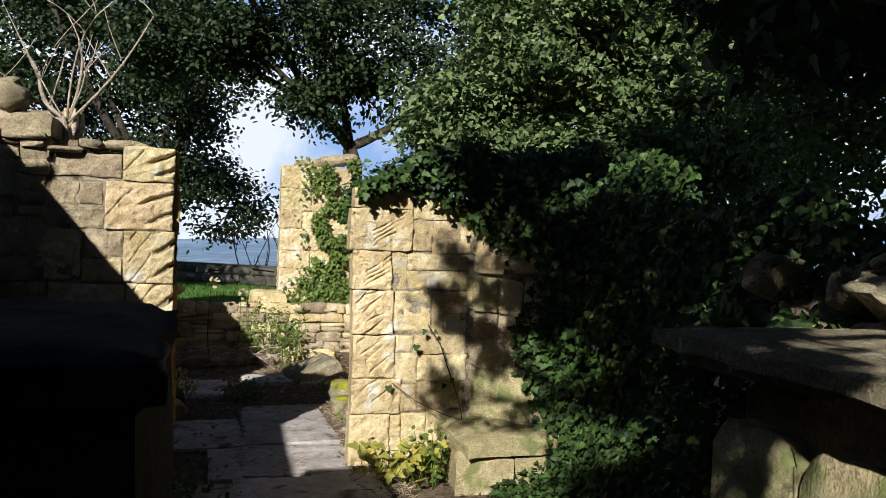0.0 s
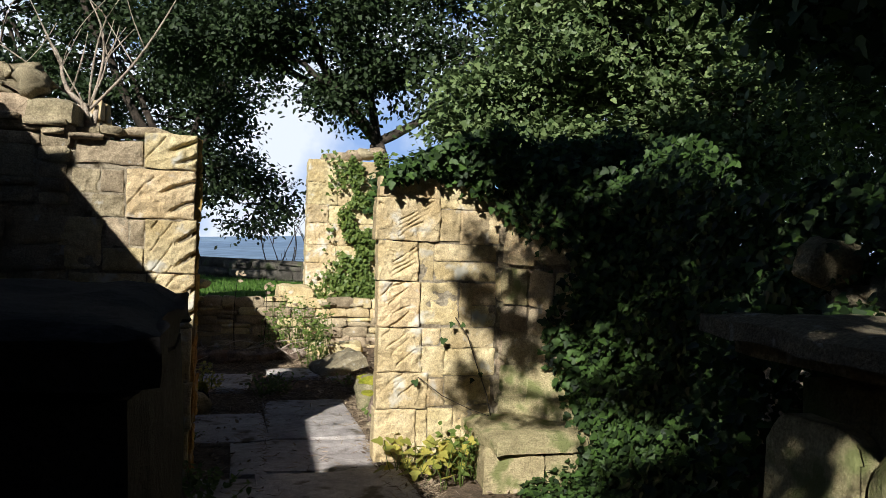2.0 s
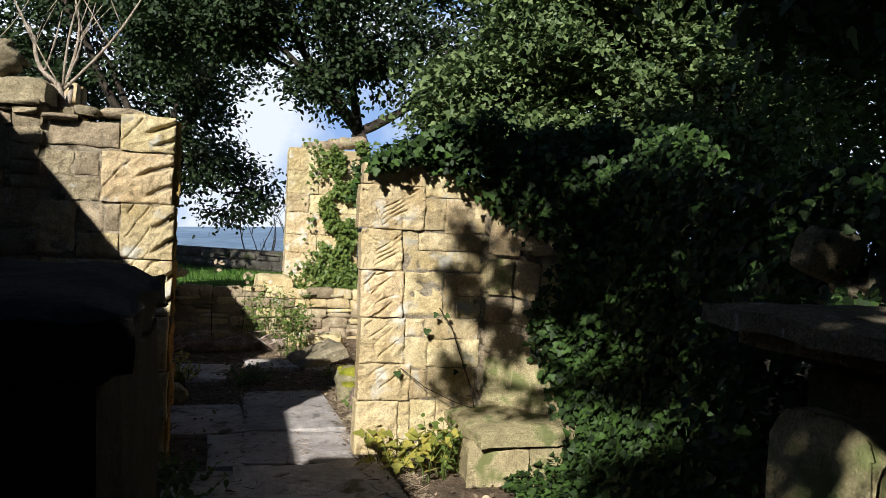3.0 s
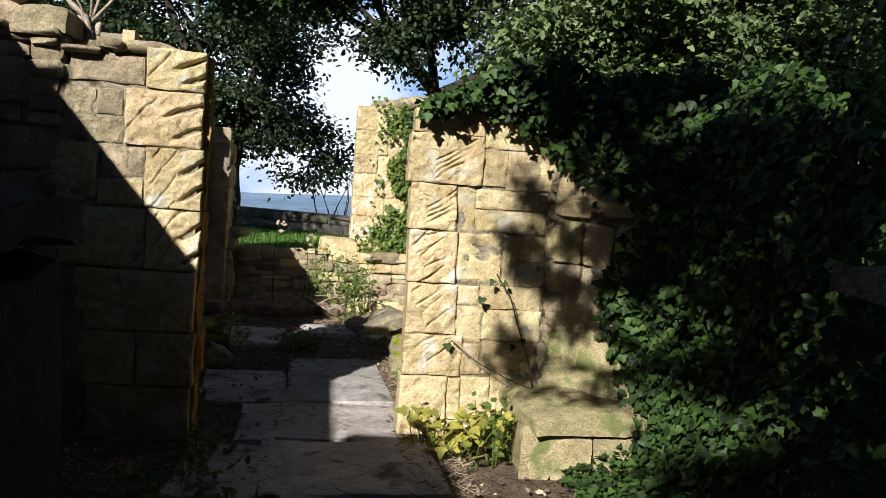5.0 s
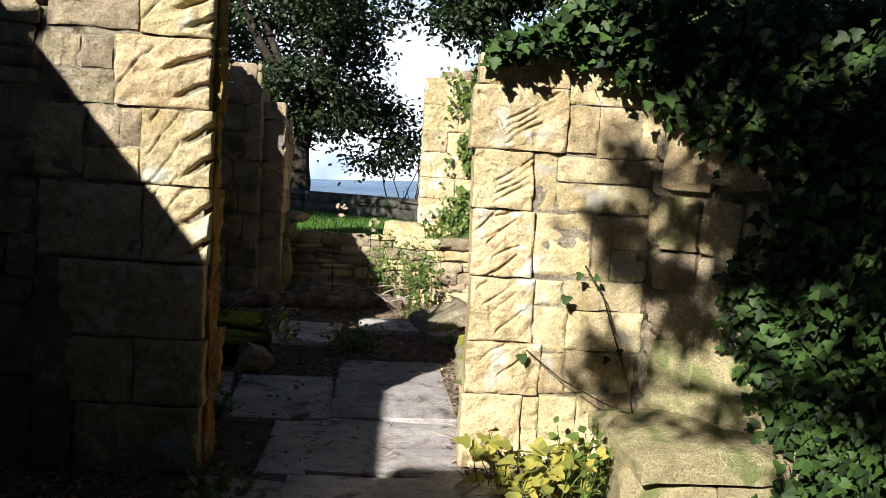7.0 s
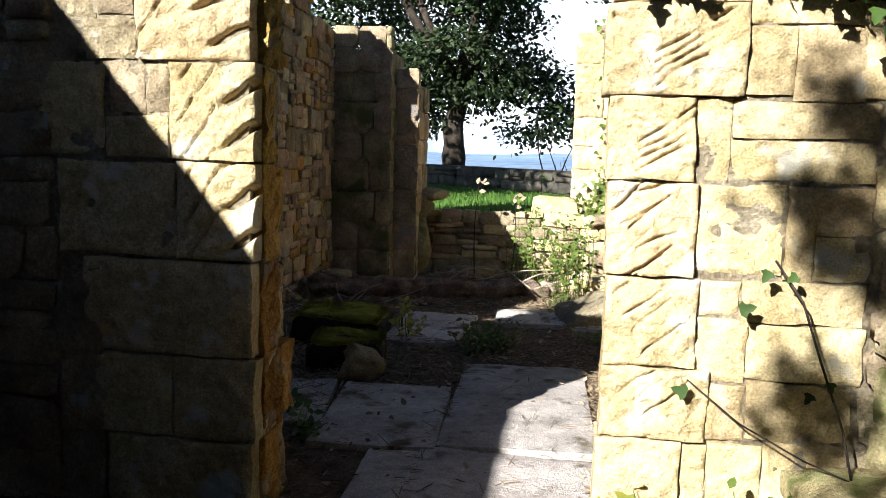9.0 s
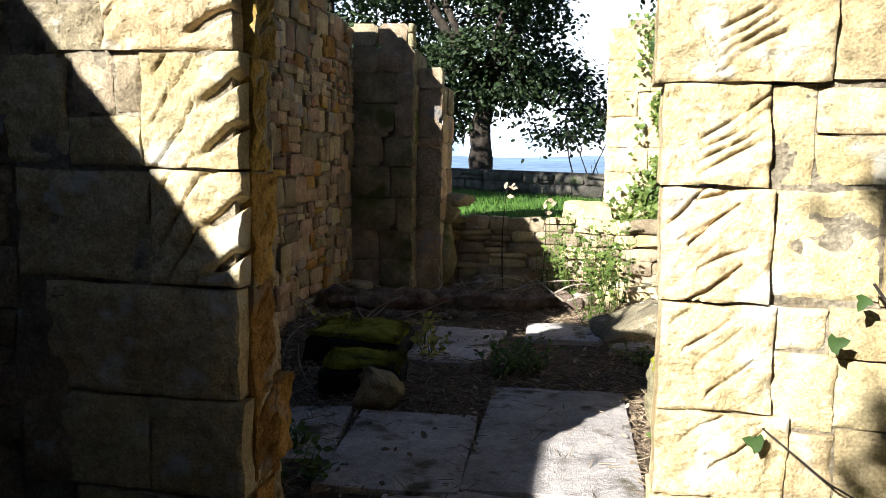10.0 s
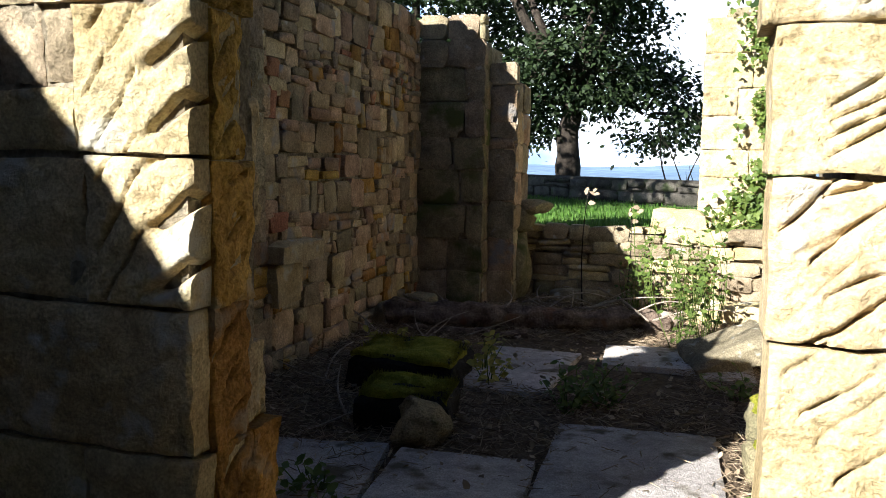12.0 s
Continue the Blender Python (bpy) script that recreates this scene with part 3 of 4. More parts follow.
def tube_mesh(name, paths, mat, sides=8):
    """Tapered tubes along lists of (x, y, z, radius), with an uneven skin."""
    verts, faces = [], []
    for path in paths:
        pts = [Vector(p[:3]) for p in path]
        base = len(verts)
        for k, p in enumerate(pts):
            way = (pts[min(k + 1, len(pts) - 1)] - pts[max(k - 1, 0)]).normalized()
            side = way.cross(Vector((0.3, 0.2, 1) if abs(way.z) < 0.9 else (1, 0.1, 0))).normalized()
            up = side.cross(way)
            for s in range(sides):
                a = math.tau * s / sides
                d = side * math.cos(a) + up * math.sin(a)
                verts.append(p + d * path[k][3] * (1 + 0.22 * noise.noise(p * 3 + d * 2)))
        for k in range(len(pts) - 1):
            for s in range(sides):
                a, b = base + k * sides + s, base + k * sides + (s + 1) % sides
                faces.append((a, b, b + sides, a + sides))
        faces.append(tuple(base + (len(pts) - 1) * sides + s for s in range(sides)))
        faces.append(tuple(base + s for s in reversed(range(sides))))
    return mesh_of(name, verts, faces, mat)


def roughen(me, amount, scale, seed):
    """Pushes the skin of a mesh in and out along its normals."""
    for v in me.vertices:
        q = Vector((v.co.x * scale * 0.35, v.co.y * scale, v.co.z * scale)) + Vector((seed, 0, 0))
        v.co += v.normal * amount * (noise.noise(q) + 0.5 * noise.noise(q * 2.7))
    return me


def limb(rng, a, b, r0, r1, bend=0.12, n=7):
    a, b = Vector(a), Vector(b)
    size = (b - a).length
    o = Vector((rng.uniform(-1, 1), rng.uniform(-1, 1), rng.uniform(-0.5, 1))) * bend * size
    return [(*(a.lerp(b, k / n) + o * math.sin(math.pi * k / n) + 0.03 * size * noise.noise_vector(a.lerp(b, k / n) * 1.7)), r0 + (r1 - r0) * k / n) for k in range(n + 1)]


def tree(x, y, z, trunk_top, radius, lobes, mat, leaf, per, seed, label, shape=PLAIN_LEAF, clump=0.55, kind_name="tree", lean=(0, 0)):
    """A trunk that forks into limbs; every lobe (x, y, z, rx, ry, rz, clumps) of the crown carries clumps of leaves, with gaps between."""
    rng = random.Random(seed)
    nr = np.random.RandomState(seed)
    t = empty(kind_name, x, y, z, label, "tree")
    top = (lean[0], lean[1], trunk_top)
    trunk = limb(rng, (0, 0, -0.4), top, radius * 1.25, radius * 0.8, 0.03, 9)
    limbs, place, facing = [], [], []
    for (lx, ly, lz, rx, ry, rz, clumps) in lobes:
        c = Vector((lx - x, ly - y, lz - z))
        paths = [limb(rng, top, c, radius * 0.55, radius * 0.16, 0.14, 9)]
        limbs.append(paths)
        for k in range(clumps):
            d = nr.normal(size=3)
            d /= np.linalg.norm(d)
            f = nr.uniform(0.35, 1.0) ** 0.5
            q = np.array(c) + d * f * np.array((rx, ry, rz)) * (0.85 + 0.3 * noise.noise(Vector(d * 2.5) + Vector((seed, 0, 0))))
            if k % 3 == 0:
                paths.append(limb(rng, c.lerp(Vector(q), 0.15), q, radius * 0.10, radius * 0.03, 0.1, 4))
            m = max(4, int(per * nr.uniform(0.6, 1.3)))
            g = nr.normal(size=(m, 3)) * np.array((clump, clump, clump * 0.5))
            place.append(q + g)
            facing.append(0.7 * nr.normal(size=(m, 3)) + np.array((0, 0, 0.9)) + 0.5 * d)
    place, facing = np.concatenate(place), np.concatenate(facing)
    part("trunk", tube_mesh("trunk", [trunk], BARK, 12), t)
    for paths in limbs:
        part("limb", tube_mesh("limb", paths, BARK, 6), t)
    part("crown", leaf_cloud("crown", shape, place, facing, leaf * nr.uniform(0.6, 1.25, len(place)), mat, seed, droop=0.8), t)
    return t


# ---- distant cloud bank ----
def cloud_bank():
    m = bpy.data.materials.new("bright_cloud")
    m.use_nodes = True
    n, l = m.node_tree.nodes, m.node_tree.links
    n.remove(n["Principled BSDF"])
    e = n.new("ShaderNodeEmission")
    g = n.new("ShaderNodeNewGeometry")
    t = n.new("ShaderNodeTexNoise")
    t.inputs["Scale"].default_value, t.inputs["Detail"].default_value = 0.0016, 7
    ramp = n.new("ShaderNodeValToRGB")
    ramp.color_ramp.elements[0].position, ramp.color_ramp.elements[1].position = 0.42, 0.58
    ramp.color_ramp.elements[0].color, ramp.color_ramp.elements[1].color = (0.30, 0.45, 0.75, 1), (0.80, 0.84, 0.90, 1)
    l.new(g.outputs["Position"], t.inputs["Vector"])
    l.new(t.outputs[0], ramp.inputs[0])
    l.new(ramp.outputs[0], e.inputs[0])
    e.inputs[1].default_value = 0.62
    l.new(e.outputs[0], n["Material Output"].inputs[0])
    verts, faces = [], []
    for k in range(41):
        a = radians(-75 + 150 * k / 40)
        for z in (-120, 700, 1500, 2300):
            d = 4050 - 0.12 * z
            verts.append((d * math.sin(a), d * math.cos(a), z))
    for k in range(40):
        for q in range(3):
            faces.append((k * 4 + q, k * 4 + 4 + q, k * 4 + 5 + q, k * 4 + 1 + q))
    return tagged(new("backdrop", mesh_of("backdrop", verts, faces, m)), "bright white cloud over the far valley", "sky", kind="structure")


cloud_bank()

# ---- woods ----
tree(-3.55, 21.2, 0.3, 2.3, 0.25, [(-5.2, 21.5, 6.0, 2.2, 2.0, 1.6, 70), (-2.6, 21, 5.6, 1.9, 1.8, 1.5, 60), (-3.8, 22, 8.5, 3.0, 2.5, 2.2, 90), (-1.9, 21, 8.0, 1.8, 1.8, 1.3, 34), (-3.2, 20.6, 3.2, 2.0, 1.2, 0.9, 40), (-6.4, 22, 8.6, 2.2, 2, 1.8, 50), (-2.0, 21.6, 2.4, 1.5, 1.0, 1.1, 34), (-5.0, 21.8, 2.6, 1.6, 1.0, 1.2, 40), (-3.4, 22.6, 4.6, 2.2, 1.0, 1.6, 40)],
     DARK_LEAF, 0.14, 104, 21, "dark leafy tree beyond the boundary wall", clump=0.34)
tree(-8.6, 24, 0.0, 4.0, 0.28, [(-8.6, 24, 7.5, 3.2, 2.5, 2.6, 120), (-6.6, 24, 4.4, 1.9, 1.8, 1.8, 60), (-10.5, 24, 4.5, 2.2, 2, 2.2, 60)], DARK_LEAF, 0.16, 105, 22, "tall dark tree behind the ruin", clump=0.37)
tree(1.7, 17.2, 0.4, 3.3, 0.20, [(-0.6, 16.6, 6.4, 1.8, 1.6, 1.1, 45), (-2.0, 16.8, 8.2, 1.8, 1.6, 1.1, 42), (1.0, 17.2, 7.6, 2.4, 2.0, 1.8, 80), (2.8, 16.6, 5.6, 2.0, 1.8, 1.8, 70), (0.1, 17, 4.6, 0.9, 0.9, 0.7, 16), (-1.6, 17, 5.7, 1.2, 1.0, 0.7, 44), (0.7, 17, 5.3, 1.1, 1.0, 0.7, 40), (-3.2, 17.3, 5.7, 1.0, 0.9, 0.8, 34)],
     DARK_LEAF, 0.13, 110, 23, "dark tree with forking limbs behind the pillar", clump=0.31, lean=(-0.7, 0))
tree(4.4, 10.8, 0.4, 2.4, 0.20, [(3.3, 10.2, 4.6, 1.9, 1.5, 1.5, 84), (5.0, 9.8, 3.6, 1.7, 1.4, 1.5, 70), (4.4, 10.6, 6.2, 2.2, 1.9, 1.5, 84), (2.4, 10.8, 6.4, 1.5, 1.4, 1.0, 46), (1.9, 10.4, 3.4, 1.1, 0.9, 0.9, 40), (3.4, 9.8, 2.6, 1.4, 1.0, 0.8, 50)],
     TREE_LEAF, 0.095, 250, 24, "sunlit sycamore standing close behind the ruin", IVY_LEAF, 0.27)
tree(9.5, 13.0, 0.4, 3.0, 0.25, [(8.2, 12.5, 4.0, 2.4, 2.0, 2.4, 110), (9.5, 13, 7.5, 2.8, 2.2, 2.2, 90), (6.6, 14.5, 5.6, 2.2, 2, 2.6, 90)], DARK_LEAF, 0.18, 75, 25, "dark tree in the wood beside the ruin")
tree(7.2, 6.0, 0.4, 2.6, 0.22, [(5.2, 6.2, 3.4, 1.4, 1.6, 1.5, 80), (6.6, 6.4, 5.4, 2.2, 2.0, 1.8, 100), (6.2, 4.4, 3.0, 1.4, 1.4, 1.6, 70)], TREE_LEAF, 0.10, 150, 26, "leafy tree in half shade beside the side wall")
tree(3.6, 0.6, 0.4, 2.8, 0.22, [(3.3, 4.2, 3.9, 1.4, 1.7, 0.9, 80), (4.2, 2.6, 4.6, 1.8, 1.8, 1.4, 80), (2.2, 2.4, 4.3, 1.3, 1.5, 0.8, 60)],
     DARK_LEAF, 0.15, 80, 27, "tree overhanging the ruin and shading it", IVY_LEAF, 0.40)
# unseen trees added for light: a crown that roofs the near bay against the sky, and lower boughs whose ragged edge
# shades the ivy and half of the jamb
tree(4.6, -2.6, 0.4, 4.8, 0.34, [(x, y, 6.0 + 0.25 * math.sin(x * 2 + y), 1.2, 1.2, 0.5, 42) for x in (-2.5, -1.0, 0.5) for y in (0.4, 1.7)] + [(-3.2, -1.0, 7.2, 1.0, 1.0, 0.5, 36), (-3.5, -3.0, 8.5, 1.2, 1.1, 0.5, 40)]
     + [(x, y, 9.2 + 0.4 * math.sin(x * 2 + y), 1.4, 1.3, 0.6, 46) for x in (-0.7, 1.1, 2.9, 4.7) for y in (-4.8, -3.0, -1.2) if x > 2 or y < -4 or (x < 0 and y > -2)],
     DARK_LEAF, 0.24, 60, 30, "unseen tree added so its dense crown keeps sky off the near bay", clump=0.36)
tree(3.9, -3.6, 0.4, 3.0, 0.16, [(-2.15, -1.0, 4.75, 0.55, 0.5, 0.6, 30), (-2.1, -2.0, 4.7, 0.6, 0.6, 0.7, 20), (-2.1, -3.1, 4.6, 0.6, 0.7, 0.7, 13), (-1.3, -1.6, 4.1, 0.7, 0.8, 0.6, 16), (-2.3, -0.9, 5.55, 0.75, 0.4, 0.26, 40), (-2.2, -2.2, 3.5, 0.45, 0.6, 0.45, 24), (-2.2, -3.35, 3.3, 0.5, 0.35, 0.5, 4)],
     DARK_LEAF, 0.12, 40, 31, "unseen tree added so its low boughs shade the ivy", clump=0.12)
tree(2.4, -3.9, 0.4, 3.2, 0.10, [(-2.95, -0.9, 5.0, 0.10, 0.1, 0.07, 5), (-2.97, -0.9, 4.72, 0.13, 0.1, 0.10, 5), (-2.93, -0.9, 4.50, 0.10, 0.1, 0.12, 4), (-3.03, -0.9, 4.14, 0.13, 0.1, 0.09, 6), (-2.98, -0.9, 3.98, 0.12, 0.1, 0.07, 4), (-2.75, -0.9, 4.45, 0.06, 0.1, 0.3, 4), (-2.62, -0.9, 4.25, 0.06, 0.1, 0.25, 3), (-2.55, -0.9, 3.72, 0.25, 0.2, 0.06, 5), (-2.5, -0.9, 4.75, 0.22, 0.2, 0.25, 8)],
     DARK_LEAF, 0.085, 26, 32, "unseen leaf sprays added to dapple the jamb", clump=0.065)
# Unseen trees west and south, added to block low sky light
tree(-6.6, -3.0, 0.3, 2.4, 0.24, [(-6.3, y, 3.7, 1.1, 1.3, 1.3, 60) for y in (-8.5, -6.6, -4.7, -2.8, -0.9, 1.0)], DARK_LEAF, 0.26, 60, 33, "unseen broad dark tree added to block the low western sky", clump=0.34)
tree(0.4, -7.2, 0.3, 3.0, 0.26, [(x, -6.8, z, 1.2, 0.9, 1.7, 56) for x in (-0.9, 0.9, 2.7, 4.5) for z in (4.6, 7.6)], DARK_LEAF, 0.26, 60, 34, "unseen dense dark tree added behind the wall to block sky", clump=0.34)
# Unseen trees added to close off the sky around the ruin
tree(-9.5, 8.0, 0.3, 4.0, 0.3, [(-9.0, 8, 7, 3, 3, 3, 110), (-7.5, 11.5, 5.5, 2.4, 2.4, 2.4, 80)], DARK_LEAF, 0.2, 70, 28, "unseen tall dark tree added beside the long wall")
tree(5.5, -8.0, 0.3, 3.5, 0.3, [(5.0, -8, 6, 3.5, 2.6, 3.2, 110), (1.5, -9.5, 3.6, 2.4, 1.8, 2.2, 60), (8, -3, 5, 2.5, 3, 3, 80)], DARK_LEAF, 0.2, 70, 29, "unseen dark tree added behind the ruin to cut sky light")

# ---- masonry ----
right_jamb()
left_jamb()
# long wall
courses(wall_long, RUBBLE * 2 + ORANGES + RUDDY[:2] + GREYS[:9] + BUFFS[:3], 51, face_base(-3.12, 0, 90), 5.15, 9.72, 0.0, lambda u: 2.95 if 8.5 < u < 9.05 else 2.56, (0.09, 0.23), (0.06, 0.25), 0.12, 0.004, 0.035, split=0.45, wave=0.08)
courses(wall_pier, GREYS + MOSSY, 52, face_base(0, 9.72, 0), -3.13, -2.53, 0.0, lambda u: 2.44, (0.20, 0.32), (0.22, 0.36), 0.12, split=0.05)
courses(wall_pier, GREYS + MOSSY, 53, face_base(-2.55, 0, 90), 9.74, 10.0, 0.0, lambda u: 2.36, (0.20, 0.32), (0.2, 0.3), 0.12, split=0.05)
courses(wall_pier_step, GREYS + RUBBLE, 54, face_base(0, 9.94, 0), -2.56, -2.30, 0.0, lambda u: 2.08, (0.20, 0.32), (0.2, 0.3), 0.12, split=0.05)
courses(wall_pier_step, GREYS + RUBBLE, 55, face_base(-2.31, 0, 90), 9.95, 10.5, 0.0, lambda u: 2.08, (0.20, 0.32), (0.2, 0.3), 0.12, split=0.05)
courses(wall_low, GREYS + BUFFS, 56, face_base(0, 10.60, 0), -2.55, 1.65, 0.0, lambda u: 0.64, (0.08, 0.15), (0.14, 0.32), 0.14, 0.008, 0.05, wave=0.05)
for k, (z0, z1) in enumerate(((0.80, 1.10), (1.10, 1.52), (1.52, 1.86), (1.86, 2.2))):
    quoin(wall_long, 6.72, 7.02, z0, z1, "plain", 260 + k, 0, SAND_GREY, 0.14, pose(-3.07, 0, 0, 0, 0, 90))
part("ledge", slab_mesh("ledge", 0.20, 0.52, 0.12, SAND, 8.8, 0.012, 8), wall_long, pose(-3.11, 7.36, 0.66, 0, 3, 0), "projecting squared ledge stone")
part("ledge_block", slab_mesh("ledge_block", 0.16, 0.30, 0.24, SAND, 9.1, 0.015, 8), wall_long, pose(-3.13, 7.26, 0.41), "pitted yellow block")
# broken ends of the pier and top stones of the low wall
rng = random.Random(77)
for k in range(26):
    u = -2.5 + k * 0.155
    w = rng.uniform(0.14, 0.26)
    part("stone", rock_mesh("stone", w, rng.uniform(0.3, 0.55), rng.uniform(0.05, 0.085), SAND_GREY, k, 2, 0.4), wall_low, pose(u, 10.86 + rng.uniform(-0.1, 0.25), 0.57, 0, 0, rng.uniform(-20, 20)))
for k, (x, y, z, sx, sy, sz) in enumerate(((-2.42, 10.32, 0.60, 0.40, 0.36, 0.30), (-2.26, 10.4, 0.80, 0.36, 0.36, 0.13), (-2.40, 10.2, 0.0, 0.4, 0.4, 0.62))):
    part("stone", rock_mesh("stone", sx, sy, sz, SAND_MOSSY, 40 + k, 3, 0.35), wall_low, pose(x, y, z))
part("capstone", slab_mesh("capstone", 0.48, 0.5, 0.19, SAND, 3.3, 0.02, 8), wall_low, pose(-0.95, 10.95, 0.65, 0, 2, 3))
# pillar
for k, (z0, z1) in enumerate(((0.0, 0.32), (0.32, 0.6), (0.6, 0.84), (0.84, 1.15), (1.15, 1.42), (1.42, 1.75), (1.75, 2.02), (2.02, 2.36), (2.36, 2.70))):
    split = -0.45 + 0.13 * (k % 3)
    quoin(wall_pillar, -0.77, split, z0, z1, "plain", 200 + k, 11.5, SAND, 0.2)
    quoin(wall_pillar, split, 0.30, z0, z1, "plain", 220 + k, 11.515, SAND, 0.2)
    quoin(wall_pillar, 11.52, 12.05, z0, z1, "plain", 240 + k, 0, SAND, 0.1, pose(-0.765, 0, 0, 0, 0, -90) @ pose(-23.57, 0, 0))
for k in range(5):
    part("stone", rock_mesh("stone", 0.3, 0.4, 0.17, SAND_GREY, 60 + k, 2, 0.3), wall_pillar, pose(-0.42 + k * 0.17, 11.75, 2.66 + 0.03 * k))
# boundary wall along the lawn: one long low wall that runs obliquely
a, b = Vector((-9.0, 23.2, 0)), Vector((3.0, 12.6, 0))
turn = math.degrees(math.atan2((b - a).y, (b - a).x))
size = (b - a).length
boundary_wall = tagged(new("boundary_wall", box_mesh("boundary_wall", 0, size, 0.04, 0.36, 0.0, 1.02, SHADE_STONE)), "low stone boundary wall along the lawn, coloured as in tree shade", "wall", kind="structure")
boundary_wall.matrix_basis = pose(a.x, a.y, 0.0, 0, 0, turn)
courses(boundary_wall, SHADE_STONES, 58, Matrix(), 0.0, size, 0.45, lambda u: 1.08, (0.13, 0.2), (0.3, 0.6), 0.3, 0.02, 0.03)

# ---- things in the near bay ----
def stone_bench():
    t = empty("stone_bench", 0.36, 4.28, 0, "mossy sandstone ledge built into the wall corner", "bench")
    part("seat_slab", slab_mesh("seat_slab", 0.98, 0.66, 0.11, ALGAE, 7.7, 0.022, 16), t, pose(0.10, 0.0, 0.275, 2, -1, 6))
    for k, (x, y, sx, sy) in enumerate(((-0.20, -0.10, 0.36, 0.42), (0.18, -0.12, 0.40, 0.38), (0.48, -0.05, 0.30, 0.4), (-0.10, 0.20, 0.5, 0.24), (0.35, 0.20, 0.5, 0.24))):
        part("block", slab_mesh("block", sx, sy, 0.29, ALGAE, 9 + k, 0.022, 9), t, pose(x, y, -0.02, 0, 0, 3 * k - 5))
    part("sloping_block", slab_mesh("sloping_block", 0.44, 0.10, 0.40, ALGAE, 6.6, 0.022, 12), t, pose(0.16, 0.02, 0.35, -7, 3, -42), "pale smooth stone leaning in the corner")
    return t


def chest_monument():
    """The worn block that stands near the path; its deep shade is put into the colour."""
    t = empty("chest_tomb", -2.11, 1.05, 0, "worn stone chest tomb, its deep shade put into the colour", "tomb")
    part("base", slab_mesh("base", 1.15, 0.95, 0.16, SHADE_DARK, 1.2, 0.02, 10), t, pose(-0.05, 0, -0.02))
    part("body", slab_mesh("body", 1.08, 0.9, 1.14, SHADE_DARK, 2.2, 0.025, 12), t, pose(-0.01, 0.02, 0.14))
    part("lid", slab_mesh("lid", 1.10, 1.06, 0.10, SHADE_DARK, 3.9, 0.03, 16), t, pose(0, 0.03, 1.30, 0, 0.5, 2), "shade-darkened stone lid with worn rounded corners")
    return t


def arched_panel(w, h, mat, seed):
    """A thick upright panel with a shouldered, rounded head and a sunk border."""
    me = slab_mesh("side_panel", w, 0.10, h, mat, seed, 0.014, 16)
    for v in me.vertices:
        a = abs(v.co.x) * 2 / w
        if v.co.z > h * 0.9:
            v.co.z -= 0.07 * max(0.0, a - 0.45) ** 2 / 0.3
        if v.co.y < -0.03 and (a > 0.72 or v.co.z > h * 0.93):
            v.co.y += 0.018
    return me


def table_tomb():
    turn = pose(0, 0, 0, 0, 0, -90)
    t = empty("table_tomb", 0.13, 0.47, 0, "lichen-spotted table tomb half buried in ivy", "tomb")
    part("top_slab", slab_mesh("top_slab", 1.62, 0.72, 0.055, SAND_LICHEN, 5.1, 0.016, 24), t, turn @ pose(0, 0, 1.305, 0.5, 0.5, 0), "thick slab with pale lichen")
    part("moulding", slab_mesh("moulding", 1.52, 0.60, 0.045, SAND_LICHEN, 5.7, 0.010, 16), t, turn @ pose(0.02, 0.0, 1.262))
    part("cornice", slab_mesh("cornice", 1.0, 0.50, 0.045, SAND_MOSSY, 5.9, 0.010, 14), t, turn @ pose(0.22, 0.0, 1.22))
    for k in range(4):
        part("side_panel", arched_panel(0.345, 1.10, ALGAE, 6 + k), t, turn @ pose(-0.56 + 0.37 * k, -0.17, 0.02))
        part("side_panel", arched_panel(0.345, 1.10, SAND_MOSSY, 16 + k), t, turn @ pose(-0.56 + 0.37 * k, 0.20, 0.02))
    part("core_block", slab_mesh("core_block", 1.40, 0.26, 1.21, SAND_MOSSY, 15, 0.015, 10), t, turn @ pose(0.0, 0.01, 0.01))
    return t


stone_bench()
chest_monument()
table_tomb()
rubble_heap = empty("rubble_heap", 0.9, 1.25, 0, "ivy-grown heap of grey lichened rubble", "rubble")
rng = random.Random(8)
for k, (x, y, z, sx, sy, sz) in enumerate(((-0.12, -0.35, 0, 0.66, 0.9, 1.25), (-0.1, 0.55, 0, 0.6, 0.8, 1.2), (0.05, -0.25, 1.10, 0.75, 0.85, 0.55), (0.1, 0.45, 1.05, 0.55, 0.6, 0.40))):
    part("boulder", rock_mesh("boulder", sx, sy, sz, SAND_LICHEN, 60 + k, 5, 0.85), rubble_heap, pose(x, y, z, 0, 0, 17 * k))
for k in range(18):
    part("stone", rock_mesh("stone", rng.uniform(0.12, 0.30), rng.uniform(0.12, 0.28), rng.uniform(0.08, 0.18), SAND_LICHEN if k % 2 else SAND_MOSSY, 70 + k, 3, 0.45), rubble_heap,
         pose(rng.uniform(-0.3, 0.3), rng.uniform(-0.6, 0.7), rng.uniform(1.18, 1.50), rng.uniform(-20, 20), rng.uniform(-20, 20), rng.uniform(0, 90)))

# ---- floor of the ruin ----
flags = tagged(new("paving", box_mesh("paving", -2.6, -0.3, 1.0, 9.0, -0.12, -0.03, SOIL)), "sunken bed of the old flagstone path", "paving", kind="structure")
